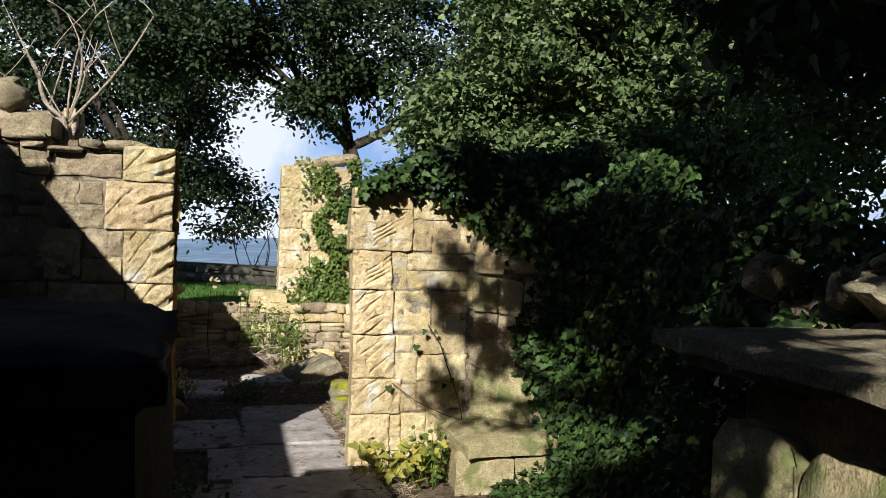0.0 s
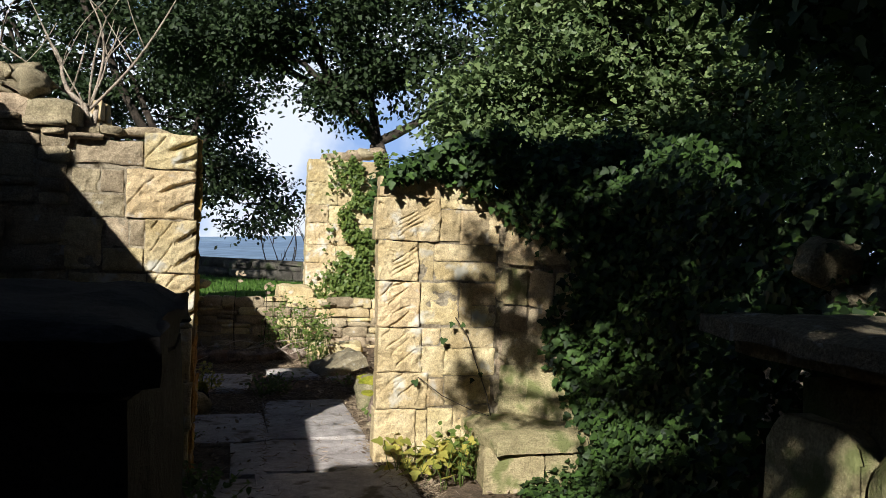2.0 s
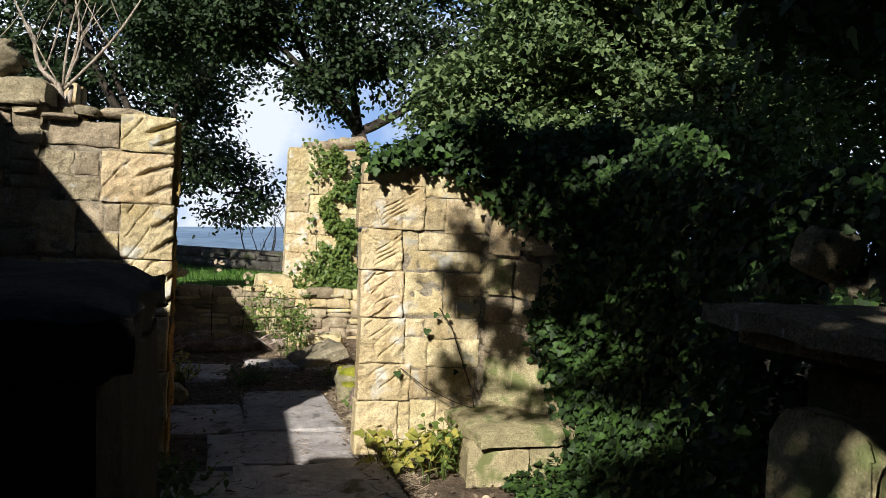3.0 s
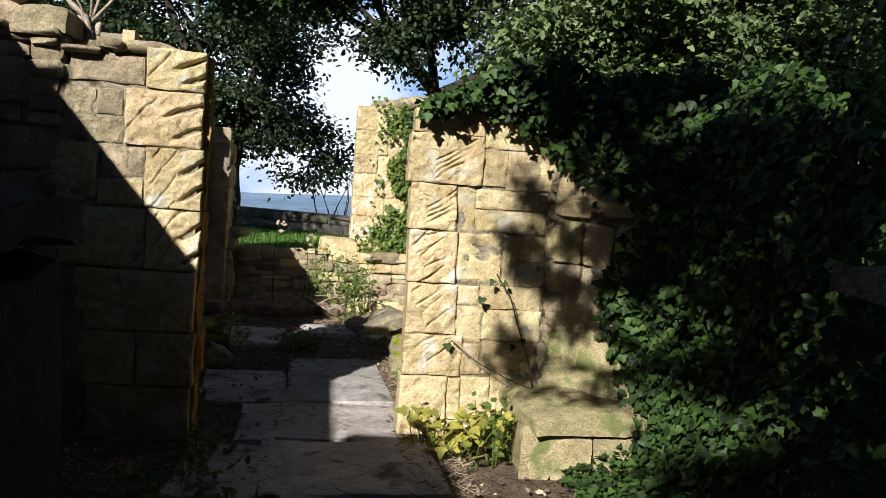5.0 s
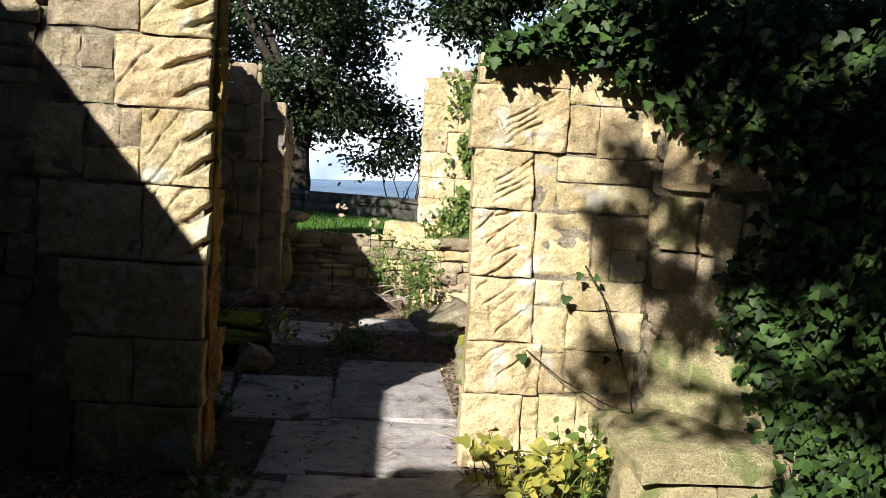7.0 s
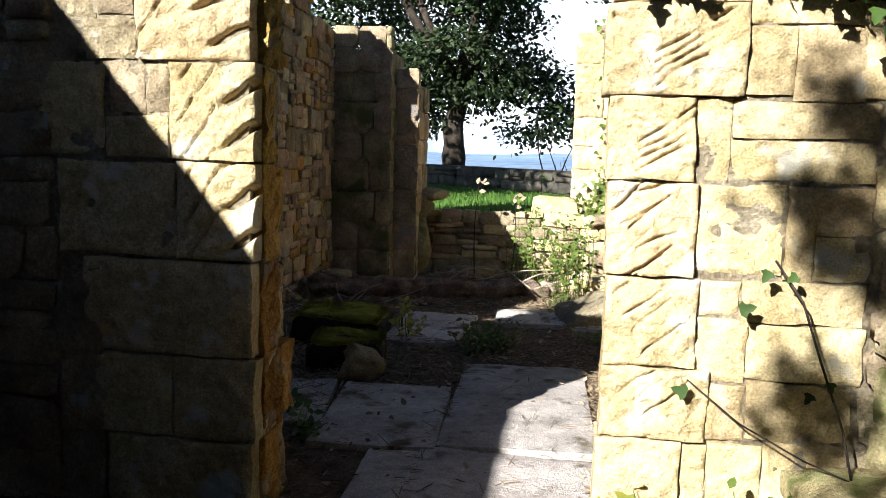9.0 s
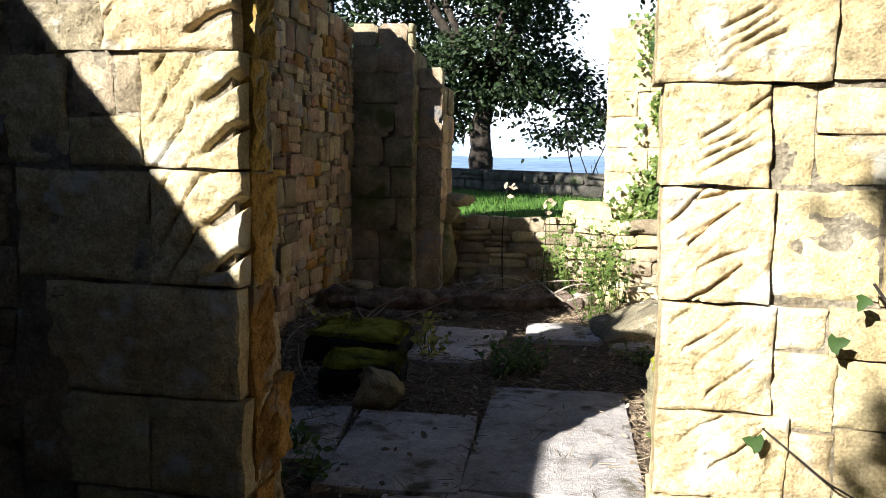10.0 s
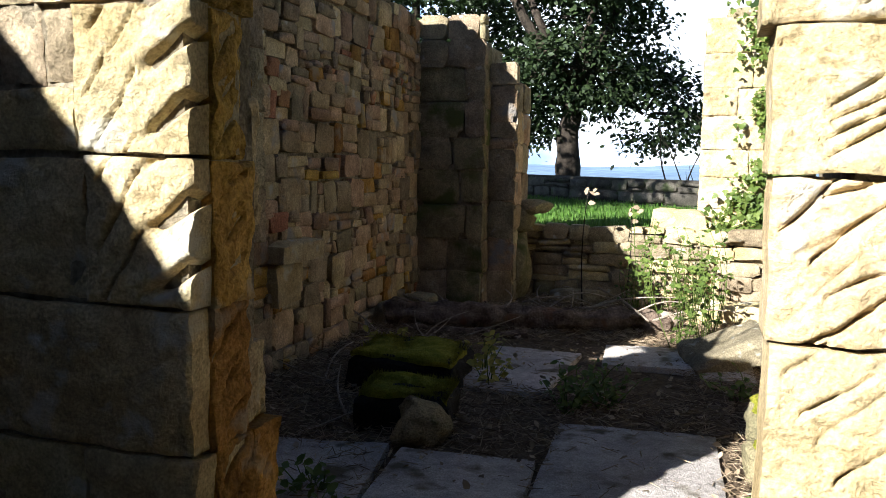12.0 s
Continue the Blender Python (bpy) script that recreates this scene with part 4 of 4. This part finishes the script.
for k, (x, y, sx, sy, a) in enumerate(((-0.97, 6.10, 0.72, 1.45, 2), (-1.62, 5.75, 0.58, 0.95, 4), (-2.28, 5.80, 0.68, 0.70, 10), (-0.98, 4.92, 0.78, 0.84, -2), (-1.45, 4.85, 0.22, 0.8, 2),
        (-0.92, 4.05, 0.92, 0.80, 3), (-1.56, 4.0, 0.42, 0.8, -3), (-0.80, 3.20, 0.95, 0.78, -4), (-1.62, 3.1, 0.60, 0.9, 3), (-1.0, 2.3, 1.0, 0.85, 3), (-1.85, 2.2, 0.6, 0.8, -3), (-1.1, 1.4, 1.0, 0.8, -3),
        (-1.77, 7.75, 0.58, 1.05, -3), (-1.00, 8.30, 0.62, 0.55, 4), (-0.55, 8.15, 0.3, 0.6, 0))):
    part("flagstone", slab_mesh("flagstone", sx, sy, 0.10, FLAG, 20 + k, 0.008, 10), flags, pose(x, y, -0.065 + 0.006 * (k % 3), 0.4 * ((k % 3) - 1), 0.5 * ((k % 4) - 1.5), a))


def mossy_step(x, y, z, sx, sy, sz, a, seed):
    t = empty("mossy_block", x, y, z, "squared sandstone block capped with bright moss", "stone", "mossy fallen blocks")
    t.rotation_euler = (0, radians(2), radians(a))
    # Sandstone sides painted near black for the shade they lie in
    part("block", slab_mesh("block", sx, sy, sz, SHADE_DARK, seed, 0.03, 12), t)
    rr = np.random.RandomState(int(seed * 10))
    n = 2600
    p = np.stack([rr.uniform(-0.48, 0.48, n) * sx, rr.uniform(-0.48, 0.48, n) * sy, np.full(n, sz - 0.012)], 1)
    up = np.stack([rr.normal(0, 0.8, n), rr.normal(0, 0.8, n), np.ones(n) * 0.3], 1)
    cap = slab_mesh("moss", sx * 0.95, sy * 0.92, 0.04, MOSS, seed + 3, 0.03, 22)
    m = part("moss", cap, t, pose(0, 0, sz - 0.02), "thick green moss cushion")
    part("moss_fuzz", leaf_cloud("moss_fuzz", BLADE, p, up, rr.uniform(0.015, 0.035, n), MOSS, int(seed * 7), spin=np.tile((0, 0, 1.0), (n, 1))), m, pose(0, 0, 0.02 - sz + 0.012))
    return t


mossy_step(-2.28, 7.27, 0, 0.60, 0.54, 0.20, 4, 3.1)
mossy_step(-2.05, 6.58, 0, 0.44, 0.36, 0.19, 8, 5.2)
tagged(part("fallen_stone", rock_mesh("fallen_stone", 0.24, 0.20, 0.19, SAND_MOSSY, 91, 3, 0.55), None, pose(-1.90, 6.34, 0, 0, 0, 20)), "small grey stone leaning on a mossy block", "stone")
tagged(part("fallen_stone", slab_mesh("fallen_stone", 0.54, 0.46, 0.15, SAND_LICHEN, 92, 0.03, 16), None, pose(-0.52, 8.25, 0.06, 4, -22, 15)), "pale tilted slab lying against the wall foot", "stone", "fallen stones")
tagged(part("fallen_stone", slab_mesh("fallen_stone", 0.70, 0.35, 0.16, SAND, 93, 0.03, 10), None, pose(-0.45, 9.75, 0.02, 3, -4, -12)), "flat sandstone block among weeds", "stone", "fallen stones")
for k, (x, y, sx, sy, sz) in enumerate(((-0.38, 6.1, 0.22, 0.3, 0.14), (-0.36, 6.5, 0.26, 0.3, 0.2), (-0.42, 5.75, 0.16, 0.2, 0.08), (-0.30, 7.1, 0.3, 0.36, 0.22), (-3.0, 8.75, 0.24, 0.24, 0.22), (-2.95, 9.3, 0.3, 0.26, 0.2), (-1.8, 10.35, 0.5, 0.24, 0.15), (-2.75, 6.1, 0.3, 0.3, 0.1), (-1.2, 10.3, 0.3, 0.25, 0.1))):
    tagged(part("fallen_stone", rock_mesh("fallen_stone", sx, sy, sz, SAND_MOSSY if k % 2 else SAND_GREY, 95 + k, 3, 0.3), None, pose(x, y, -0.02, 0, 0, 33 * k)), "rough stone fallen on the soil", "stone", "fallen stones")

post = empty("rotten_post", -0.47, 5.85, 0, "short stump of reddish rotten timber", "post")
part("stump", tube_mesh("stump", [[(0, 0, -0.03, 0.055), (0.005, 0, 0.08, 0.05), (0.01, 0.01, 0.17, 0.045), (0.02, 0.02, 0.24, 0.03)]], LOGWOOD, 9), post)
for k, (x, y, sx, sz) in enumerate(((-0.40, 6.32, 0.26, 0.20), (-0.34, 6.75, 0.34, 0.26))):
    t = empty("mossy_boulder", x, y, 0, "rough stone cushioned with moss by the wall", "stone", "mossy fallen blocks")
    part("rock", rock_mesh("rock", sx, sx * 0.9, sz, SAND_MOSSY, 140 + k, 3, 0.4), t)
    part("moss", rock_mesh("moss", sx * 0.85, sx * 0.75, sz * 0.4, MOSS, 150 + k, 3, 0.4), t, pose(0, 0, sz * 0.62), "thick green moss cushion")

rng = random.Random(15)
fallen_log = empty("fallen_log", -1.9, 8.95, 0, "dark rotting log lying across the floor", "log")
part("trunk", roughen(tube_mesh("trunk", [[(-1.10 + 0.052 * k, -0.28 + 0.0138 * k + 0.02 * math.sin(k * 0.42), 0.09 + 0.015 * math.sin(k * 0.6), 0.10 - 0.0007 * k + 0.036 * noise.noise(Vector((k * 0.45, 0, 0)))) for k in range(41)]], LOGWOOD, 26), 0.028, 22, 3), fallen_log)
for k, (x, y, z, dx, dy, r0) in enumerate(((-1.25, 0.10, 0.07, 1.1, 0.12, 0.075), (-0.5, 0.28, 0.06, 1.0, 0.05, 0.055), (-0.9, -0.42, 0.03, 0.9, 0.10, 0.03))):
    part("split_piece", roughen(tube_mesh("split_piece", [[(x + dx * q / 16, y + dy * q / 16 + 0.015 * math.sin(q * 0.7 + k), z + 0.012 * math.sin(q * 0.9), r0 * (1 + 0.35 * noise.noise(Vector((q * 0.5, k * 3.0, 0))))) for q in range(17)]], LOGWOOD, 14), 0.02, 24, k), fallen_log)
part("broken_end", tube_mesh("broken_end", [[(0.90, 0.26, 0.10, 0.075), (1.0, 0.29, 0.10, 0.06), (1.06, 0.30, 0.095, 0.03)]], DEADWOOD, 9), fallen_log, None, "pale broken end")
for k in range(22):
    x, y = rng.uniform(-3.0, -1.0), rng.uniform(8.9, 10.2)
    w = rng.uniform(0, math.pi)
    d = rng.uniform(0.3, 0.7)
    tagged(part("stick", tube_mesh("stick", [limb(rng, (0, 0, 0), (math.cos(w) * d, math.sin(w) * d, rng.uniform(0.0, 0.12)), 0.009, 0.004, 0.15, 6)], DEADWOOD, 5), None, pose(x, y, 0.05 + (0.1 if y < 9.3 else 0.0))), "bleached stick on the debris", "stick", "fallen sticks")
for k in range(16):
    x, y = rng.uniform(-3.0, -2.2), rng.uniform(6.0, 8.6)
    w = rng.uniform(0, math.pi)
    d = rng.uniform(0.3, 0.6)
    tagged(part("stick", tube_mesh("stick", [limb(rng, (0, 0, 0), (math.cos(w) * d, math.sin(w) * d, rng.uniform(0.02, 0.2)), 0.008, 0.003, 0.15, 6)], DEADWOOD, 5), None, pose(x, y, 0.02)), "bleached stick on the soil", "stick", "fallen sticks")

# ---- ivy ----
def ivy_sheet(name, n, seed, sample, size, label, mat=IVY, shape=IVY_LEAF):
    """Ivy leaves over a surface: sample(k uniform pairs) gives places and outward directions."""
    r = np.random.RandomState(seed)
    place, out = sample(r, n)
    face = out + 0.55 * r.normal(size=(n, 3)) + np.array((0, 0, 0.35))
    me = leaf_cloud(name, shape, place, face, r.uniform(*size, n), mat, seed, droop=1.4)
    return tagged(new(name, me), label, "ivy", kind="stuff")


def bulge(y, z):
    return 0.22 + 0.20 * noise.noise(Vector((y * 1.1, z * 1.1, 3))) + 0.10 * noise.noise(Vector((y * 3.1, z * 3.1, 7)))


def side_ivy(r, n):
    y = r.uniform(1.5, 4.85, n)
    z = r.uniform(0.0, 1.0, n) * (1.62 + 0.23 * (y - 1.5) + 0.1 * np.sin(y * 4))
    b = np.array([bulge(a, c) for a, c in zip(y, z)])
    foot = np.maximum(0, 0.75 - z) * 0.55
    x = 1.08 - b - foot * 0.8 + 0.06 * r.normal(size=n) + np.maximum(0, z - 1.9) * 0.6
    x += np.maximum(0, 2.6 - y) * 0.08
    return np.stack([x, y, z], 1), np.tile((-1.0, -0.35, 0.2), (n, 1))


def top_ivy(r, n):
    x = -0.62 + 2.4 * r.uniform(0, 1, n) ** 0.9
    y = r.uniform(4.40, 5.7, n)
    base = 1.95 + 0.30 * np.minimum(1, np.maximum(0, (x + 0.6) / 0.7)) + 0.16 * np.array([noise.noise(Vector((a * 3, c * 3, 1))) for a, c in zip(x, y)]) + 0.12 * np.maximum(0, y - 4.8)
    front = y < 4.68
    z = base - np.where(front, r.uniform(0, 1, n) ** 1.5 * np.minimum(1.0, np.maximum(0.10, (x + 0.45) * 0.95)), r.uniform(0, 0.3, n))
    y = np.where(front, 4.52 + 0.06 * r.normal(size=n) - 0.10 * np.maximum(0, x), y)
    d = np.where(front[:, None], np.array((0, -1.0, 0.3)), np.array((0, -0.5, 1.0)))
    return np.stack([x, y, z], 1), d


def corner_ivy(r, n):
    z = 0.35 + 1.75 * r.uniform(0, 1, n)
    x = 0.52 + 0.10 * np.sin(z * 5) + 0.12 * np.abs(z - 1.0) * -1 + 0.5 * r.uniform(0, 1, n) ** 0.7
    x = np.where(z > 1.4, x - 0.5 * np.minimum(1.0, (z - 1.4) * 2.5) * r.uniform(0, 1, n), x)
    y = 4.56 - 0.9 * (x - 0.2) - 0.05 * np.abs(r.normal(size=n))
    return np.stack([x, y, z], 1), np.tile((-0.7, -0.8, 0.2), (n, 1))


def pillar_ivy(r, n):
    z = 0.1 + 2.75 * r.uniform(0, 1, n)
    mid = np.where(z > 1.2, 0.05 + 0.08 * np.sin(z * 2.6), 0.0)
    w = 0.17 + 0.22 * np.maximum(0, 1.2 - z) + 0.16 * np.maximum(0, z - 2.2)
    x = mid + w * r.normal(size=n) + 0.10 * np.array([noise.noise(Vector((0, 0, a * 2.7))) for a in z])
    z = np.where(np.array([noise.noise(Vector((a * 4, 5, c * 3))) for a, c in zip(x, z)]) > -0.05, z, 0.2 + 0.8 * r.uniform(0, 1, n))
    y = 11.47 - 0.06 * np.abs(r.normal(size=n)) - 0.35 * np.maximum(0, 1.0 - z) * r.uniform(0, 1, n)
    return np.stack([x, y, z], 1), np.tile((0, -1.0, 0.25), (n, 1))


def tomb_ivy(r, n):
    end = r.uniform(0, 1, n) < 0.7
    x = np.where(end, -0.12 + 0.65 * r.uniform(0, 1, n), 0.5 + 0.9 * r.uniform(0, 1, n))
    y = np.where(end, 1.30 + 0.25 * r.uniform(0, 1, n), 1.55 + 0.5 * r.uniform(0, 1, n))
    z = np.where(end, 0.05 + 1.32 * r.uniform(0, 1, n) ** 0.8, 0.4 + 1.25 * r.uniform(0, 1, n))
    return np.stack([x, y, z], 1), np.tile((-0.7, -0.7, 0.4), (n, 1))


def floor_ivy(r, n):
    x = 0.15 + 0.9 * r.uniform(0, 1, n)
    y = 1.9 + 2.1 * r.uniform(0, 1, n)
    z = 0.04 + 0.30 * r.uniform(0, 1, n) * np.maximum(0.1, x)
    return np.stack([x, y, z], 1), np.tile((-0.3, -0.3, 1.0), (n, 1))


ivy_sheet("side_wall_ivy", 30000, 101, side_ivy, (0.03, 0.066), "dense dark green ivy over the side wall")
ivy_sheet("top_ivy", 14000, 102, top_ivy, (0.032, 0.066), "ivy hanging from the wall top")
ivy_sheet("corner_ivy", 3200, 103, corner_ivy, (0.035, 0.075), "ivy creeping over the rubble corner")
# Pillar ivy takes the paler weed colour: its sunlit look is painted in
ivy_sheet("pillar_ivy", 5200, 104, pillar_ivy, (0.035, 0.075), "ivy climbing the far pillar", WEED)
ivy_sheet("tomb_ivy", 3400, 105, tomb_ivy, (0.022, 0.05), "ivy growing round the table tomb")
ivy_sheet("floor_ivy", 4200, 106, floor_ivy, (0.025, 0.055), "ivy spreading over the ground")


# ---- small plants and litter ----
def herb(name, x, y, z, stems, height, spread, leaf, per, mat, seed, label, shape=PLAIN_LEAF):
    t = empty(name, x, y, z, label, "plant")
    rg = random.Random(seed)
    r = np.random.RandomState(seed)
    paths, place, out = [], [], []
    for k in range(stems):
        w = rg.uniform(0, math.tau)
        tip = (math.cos(w) * spread * rg.uniform(0.2, 1), math.sin(w) * spread * rg.uniform(0.2, 1), height * rg.uniform(0.55, 1))
        path = limb(rg, (tip[0] * 0.15, tip[1] * 0.15, -0.02), tip, 0.004, 0.002, 0.12, 6)
        paths.append(path)
        for q in range(per):
            p = path[min(6, 1 + int(6 * (q + 1) / per))]
            place.append((p[0] + rg.uniform(-1, 1) * leaf * 0.4, p[1] + rg.uniform(-1, 1) * leaf * 0.4, p[2]))
            out.append((rg.uniform(-0.6, 0.6), rg.uniform(-1.0, 0.3), 0.9))
    part("stem_tuft", tube_mesh("stem_tuft", paths, WEED, 4), t)
    part("leaves", leaf_cloud("leaves", shape, np.array(place), np.array(out), leaf * r.uniform(0.6, 1.2, len(place)), mat, seed), t)
    return t


for k, (x, y) in enumerate(((-0.50, 4.40), (-0.36, 4.33), (-0.24, 4.42), (-0.42, 4.20), (-0.14, 4.26), (-0.28, 4.12))):
    herb("yellow_weed", x, y, 0, 5, 0.28, 0.19, 0.082, 3, YELLOW, 300 + k, "yellowing bramble-like weed at the jamb foot", IVY_LEAF)
for k, (x, y) in enumerate(((-0.12, 4.42), (-0.04, 4.30), (-0.15, 4.18))):
    herb("green_weed", x, y, 0, 7, 0.36, 0.14, 0.06, 5, WEED, 320 + k, "fresh green weed beside the stone bench")
for k, (x, y, h) in enumerate(((-1.05, 9.7, 0.9), (-0.8, 9.9, 0.8), (-0.95, 10.2, 0.7), (-1.25, 10.1, 0.55), (-0.62, 9.3, 0.8), (-0.85, 8.6, 0.75), (-0.7, 8.9, 0.6))):
    herb("tall_weed", x, y, 0, 9, h, 0.26, 0.055, 12, WEED, 340 + k, "tall straggling weed before the low wall")
for k, (x, y) in enumerate(((-1.30, 7.35), (-1.18, 7.2), (-1.36, 7.05))):
    herb("leafy_weed", x, y, 0, 12, 0.20, 0.18, 0.045, 9, WEED, 360 + k, "low leafy weed between flagstones")
for k, (x, y) in enumerate(((-1.95, 7.65), (-1.85, 7.35), (-2.7, 7.9))):
    herb("yellow_fern", x, y, 0, 7, 0.22, 0.16, 0.055, 7, YELLOW, 370 + k, "yellow-leaved weed by the mossy blocks")
for k, (x, y) in enumerate(((-1.95, 5.35), (-2.05, 5.0), (-1.66, 4.2), (-1.72, 3.7), (-1.85, 3.3), (-1.6, 3.45), (-1.58, 3.9), (-1.75, 4.3), (-1.5, 3.0), (-1.7, 2.9), (-0.42, 5.9), (-0.5, 7.6), (-2.1, 5.7))):
    herb("floor_weed", x, y, 0, 9, 0.14, 0.22, 0.05, 7, WEED, 380 + k, "small weed growing in the litter")
for (x, y, z0, z1) in ((-1.72, 10.2, 0.0, 1.02), (-1.36, 10.4, 0.0, 0.86)):
    t = empty("flowering_weed", x, y, z0, "thin tall stem with pale seed head", "plant", "thin tall weeds")
    rng = random.Random(int(z1 * 100))
    r = np.random.RandomState(int(z1 * 100))
    part("stem", tube_mesh("stem", [limb(rng, (0, 0, 0), (0.03, 0, z1), 0.007, 0.003, 0.04, 8)], BARK, 5), t)
    for (a, b) in ((0.03, 0.0), (0.07, -0.02), (0.0, -0.03), (0.1, 0.02), (0.02, -0.1)):
        part("leaf", leaf_cloud("leaf", PLAIN_LEAF, np.array([(a, 0.0, z1 + b)]), np.array([(0.0, -1.0, 0.5)]) + 0.4 * r.normal(size=(1, 3)), np.array([0.075]), LITTER, 5 + int(a * 100)), t)

# vine hanging over the dressed stones
vine = empty("bramble_vine", 0.0, 4.5, 0, "thin bramble vine hanging on the jamb", "vine")
part("stem", tube_mesh("stem", [[(-0.12, 0.06, 1.02, 0.004), (-0.04, 0.02, 0.9, 0.004), (0.02, 0.0, 0.72, 0.004), (0.09, -0.03, 0.52, 0.004), (0.11, -0.1, 0.36, 0.004)], [(-0.36, 0.07, 0.62, 0.003), (-0.2, 0.03, 0.5, 0.003), (-0.02, -0.04, 0.42, 0.003), (0.2, -0.15, 0.36, 0.003)]], BARK, 5), vine)
p = np.array([(-0.14, 0.04, 0.99), (-0.06, 0.03, 0.98), (-0.22, 0.04, 0.86), (-0.36, 0.05, 0.58), (0.0, 0.0, 0.62), (0.05, 0, 0.66)])
part("leaves", leaf_cloud("leaves", IVY_LEAF, p, np.tile((0, -1.0, 0.2), (6, 1)), np.array([0.045, 0.04, 0.055, 0.055, 0.04, 0.04]), IVY, 6, droop=1.0), vine)

# dead shrub on the wall top
shrub = empty("dead_shrub", -2.52, 4.88, 2.2, "leafless dead shrub rooted in the wall top", "shrub")
rng = random.Random(9)
stub = []
for k in range(7):
    stub.append(limb(rng, (rng.uniform(-0.07, 0.07), 0, -0.10), (rng.uniform(-0.06, 0.06), rng.uniform(-0.06, 0.06), 0.13), 0.03, 0.012, 0.1, 5))
for (bx, bz, r0) in ((-0.20, 0.44, 0.024), (-0.02, 0.80, 0.011), (0.52, 0.80, 0.012), (0.46, 1.05, 0.008), (-0.62, 0.52, 0.007), (-0.45, 0.95, 0.006), (0.10, 0.50, 0.008)):
    main = limb(rng, (0, 0, 0.1), (bx, rng.uniform(-0.15, 0.15), bz), r0, r0 * 0.35, 0.16, 8)
    twigs = [main]
    for q in range(3):
        p = main[rng.randint(3, 8)]
        twigs.append(limb(rng, p[:3], (p[0] + rng.uniform(-0.22, 0.25), p[1] + rng.uniform(-0.1, 0.1), p[2] + rng.uniform(0.1, 0.4)), r0 * 0.4, 0.0025, 0.1, 5))
    part("branch", tube_mesh("branch", twigs, DEADWOOD, 5), shrub)
part("stump", tube_mesh("stump", stub, DEADWOOD, 6), shrub)
for k, (x, z, sx, sz, tilt) in enumerate(((-2.67, 2.165, 0.27, 0.14, 2), (-2.92, 2.17, 0.24, 0.15, 0), (-2.24, 2.115, 0.16, 0.045, -14), (-2.08, 2.115, 0.18, 0.04, 9))):
    tagged(part("top_stone", slab_mesh("top_stone", sx, 0.30, sz, SAND_GREY, 33 + k, 0.02, 7), None, pose(x, 4.68, z, 0, tilt, 6 * k)), "loose weathered stone on the wall top", "stone", "loose stones on the wall top")
tagged(part("top_stone", rock_mesh("top_stone", 0.30, 0.34, 0.20, SAND_GREY, 39, 4, 1.1), None, pose(-2.89, 4.70, 2.30, 0, 0, 25)), "rough boulder balanced on the wall top", "stone", "loose stones on the wall top")

# litter on the floor, turf outside
r = np.random.RandomState(44)
n = 42000
x, y = r.uniform(-3.1, -0.3, n), r.uniform(3.0, 10.5, n)
on_flag = ((x > -1.32) & (x < -0.62) & (y > 3) & (y < 6.8)) | ((x > -1.95) & (x < -1.35) & (y < 6.2)) | ((x > -2.0) & (x < -0.8) & (y > 7.3) & (y < 8.6))
keep = ~on_flag | (r.uniform(0, 1, n) < 0.07)
p = np.stack([x, y, r.uniform(0.015, 0.05, n)], 1)[keep]
n = len(p)
tagged(new("dry_litter", leaf_cloud("dry_litter", TWIG, p, np.stack([0.3 * r.normal(size=n), 0.3 * r.normal(size=n), np.ones(n)], 1), r.uniform(0.02, 0.085, n), LITTER, 45)), "dry stalks and twigs littering the soil", "litter", kind="stuff")
n = 5000
x, y = r.uniform(-3.1, 0.9, n), r.uniform(1.5, 10.5, n)
p = np.stack([x, y, r.uniform(0.02, 0.05, n)], 1)
keep = ~((x > -1.32) & (x < -0.66) & (y < 6.8)) | (r.uniform(0, 1, n) < 0.05)
p = p[keep]
n = len(p)
tagged(new("fallen_leaves", leaf_cloud("fallen_leaves", PLAIN_LEAF, p, np.stack([0.5 * r.normal(size=n), 0.5 * r.normal(size=n), np.ones(n)], 1), r.uniform(0.02, 0.05, n), LITTER, 46)), "dry brown leaves on the ground", "litter", kind="stuff")
n = 30000
x, y = r.uniform(-6.5, 1.6, n), 11.6 + 8.5 * r.uniform(0, 1, n) ** 1.4
p = np.stack([x, y, np.full(n, 0.56)], 1)
tagged(new("lawn_grass", leaf_cloud("lawn_grass", BLADE, p, np.stack([r.normal(size=n), r.normal(size=n), 0.2 * np.ones(n)], 1), r.uniform(0.05, 0.11, n), GRASS, 47, spin=np.tile((0, 0, 2.0), (n, 1)))), "mown green grass of the lawn", "grass", kind="stuff")
# thin bare shrubs along the boundary, against the valley
for k, (x, y) in enumerate(((-1.0, 17.2), (-0.3, 16.9), (0.6, 16.4))):
    t = empty("bare_shrub", x, y, 0.3, "thin leafless shrub by the boundary wall", "shrub", "bare shrubs")
    rng = random.Random(70 + k)
    paths = []
    for q in range(5):
        main = limb(rng, (0, 0, 0), (rng.uniform(-0.5, 0.5), rng.uniform(-0.3, 0.3), rng.uniform(1.2, 2.0)), 0.02, 0.006, 0.12, 7)
        paths.append(main)
        for s in range(5):
            p = main[rng.randint(2, 7)]
            paths.append(limb(rng, p[:3], (p[0] + rng.uniform(-0.3, 0.3), p[1], p[2] + rng.uniform(0.1, 0.5)), 0.008, 0.003, 0.1, 4))
    part("branch_tuft", tube_mesh("branch_tuft", paths, BARK, 4), t)
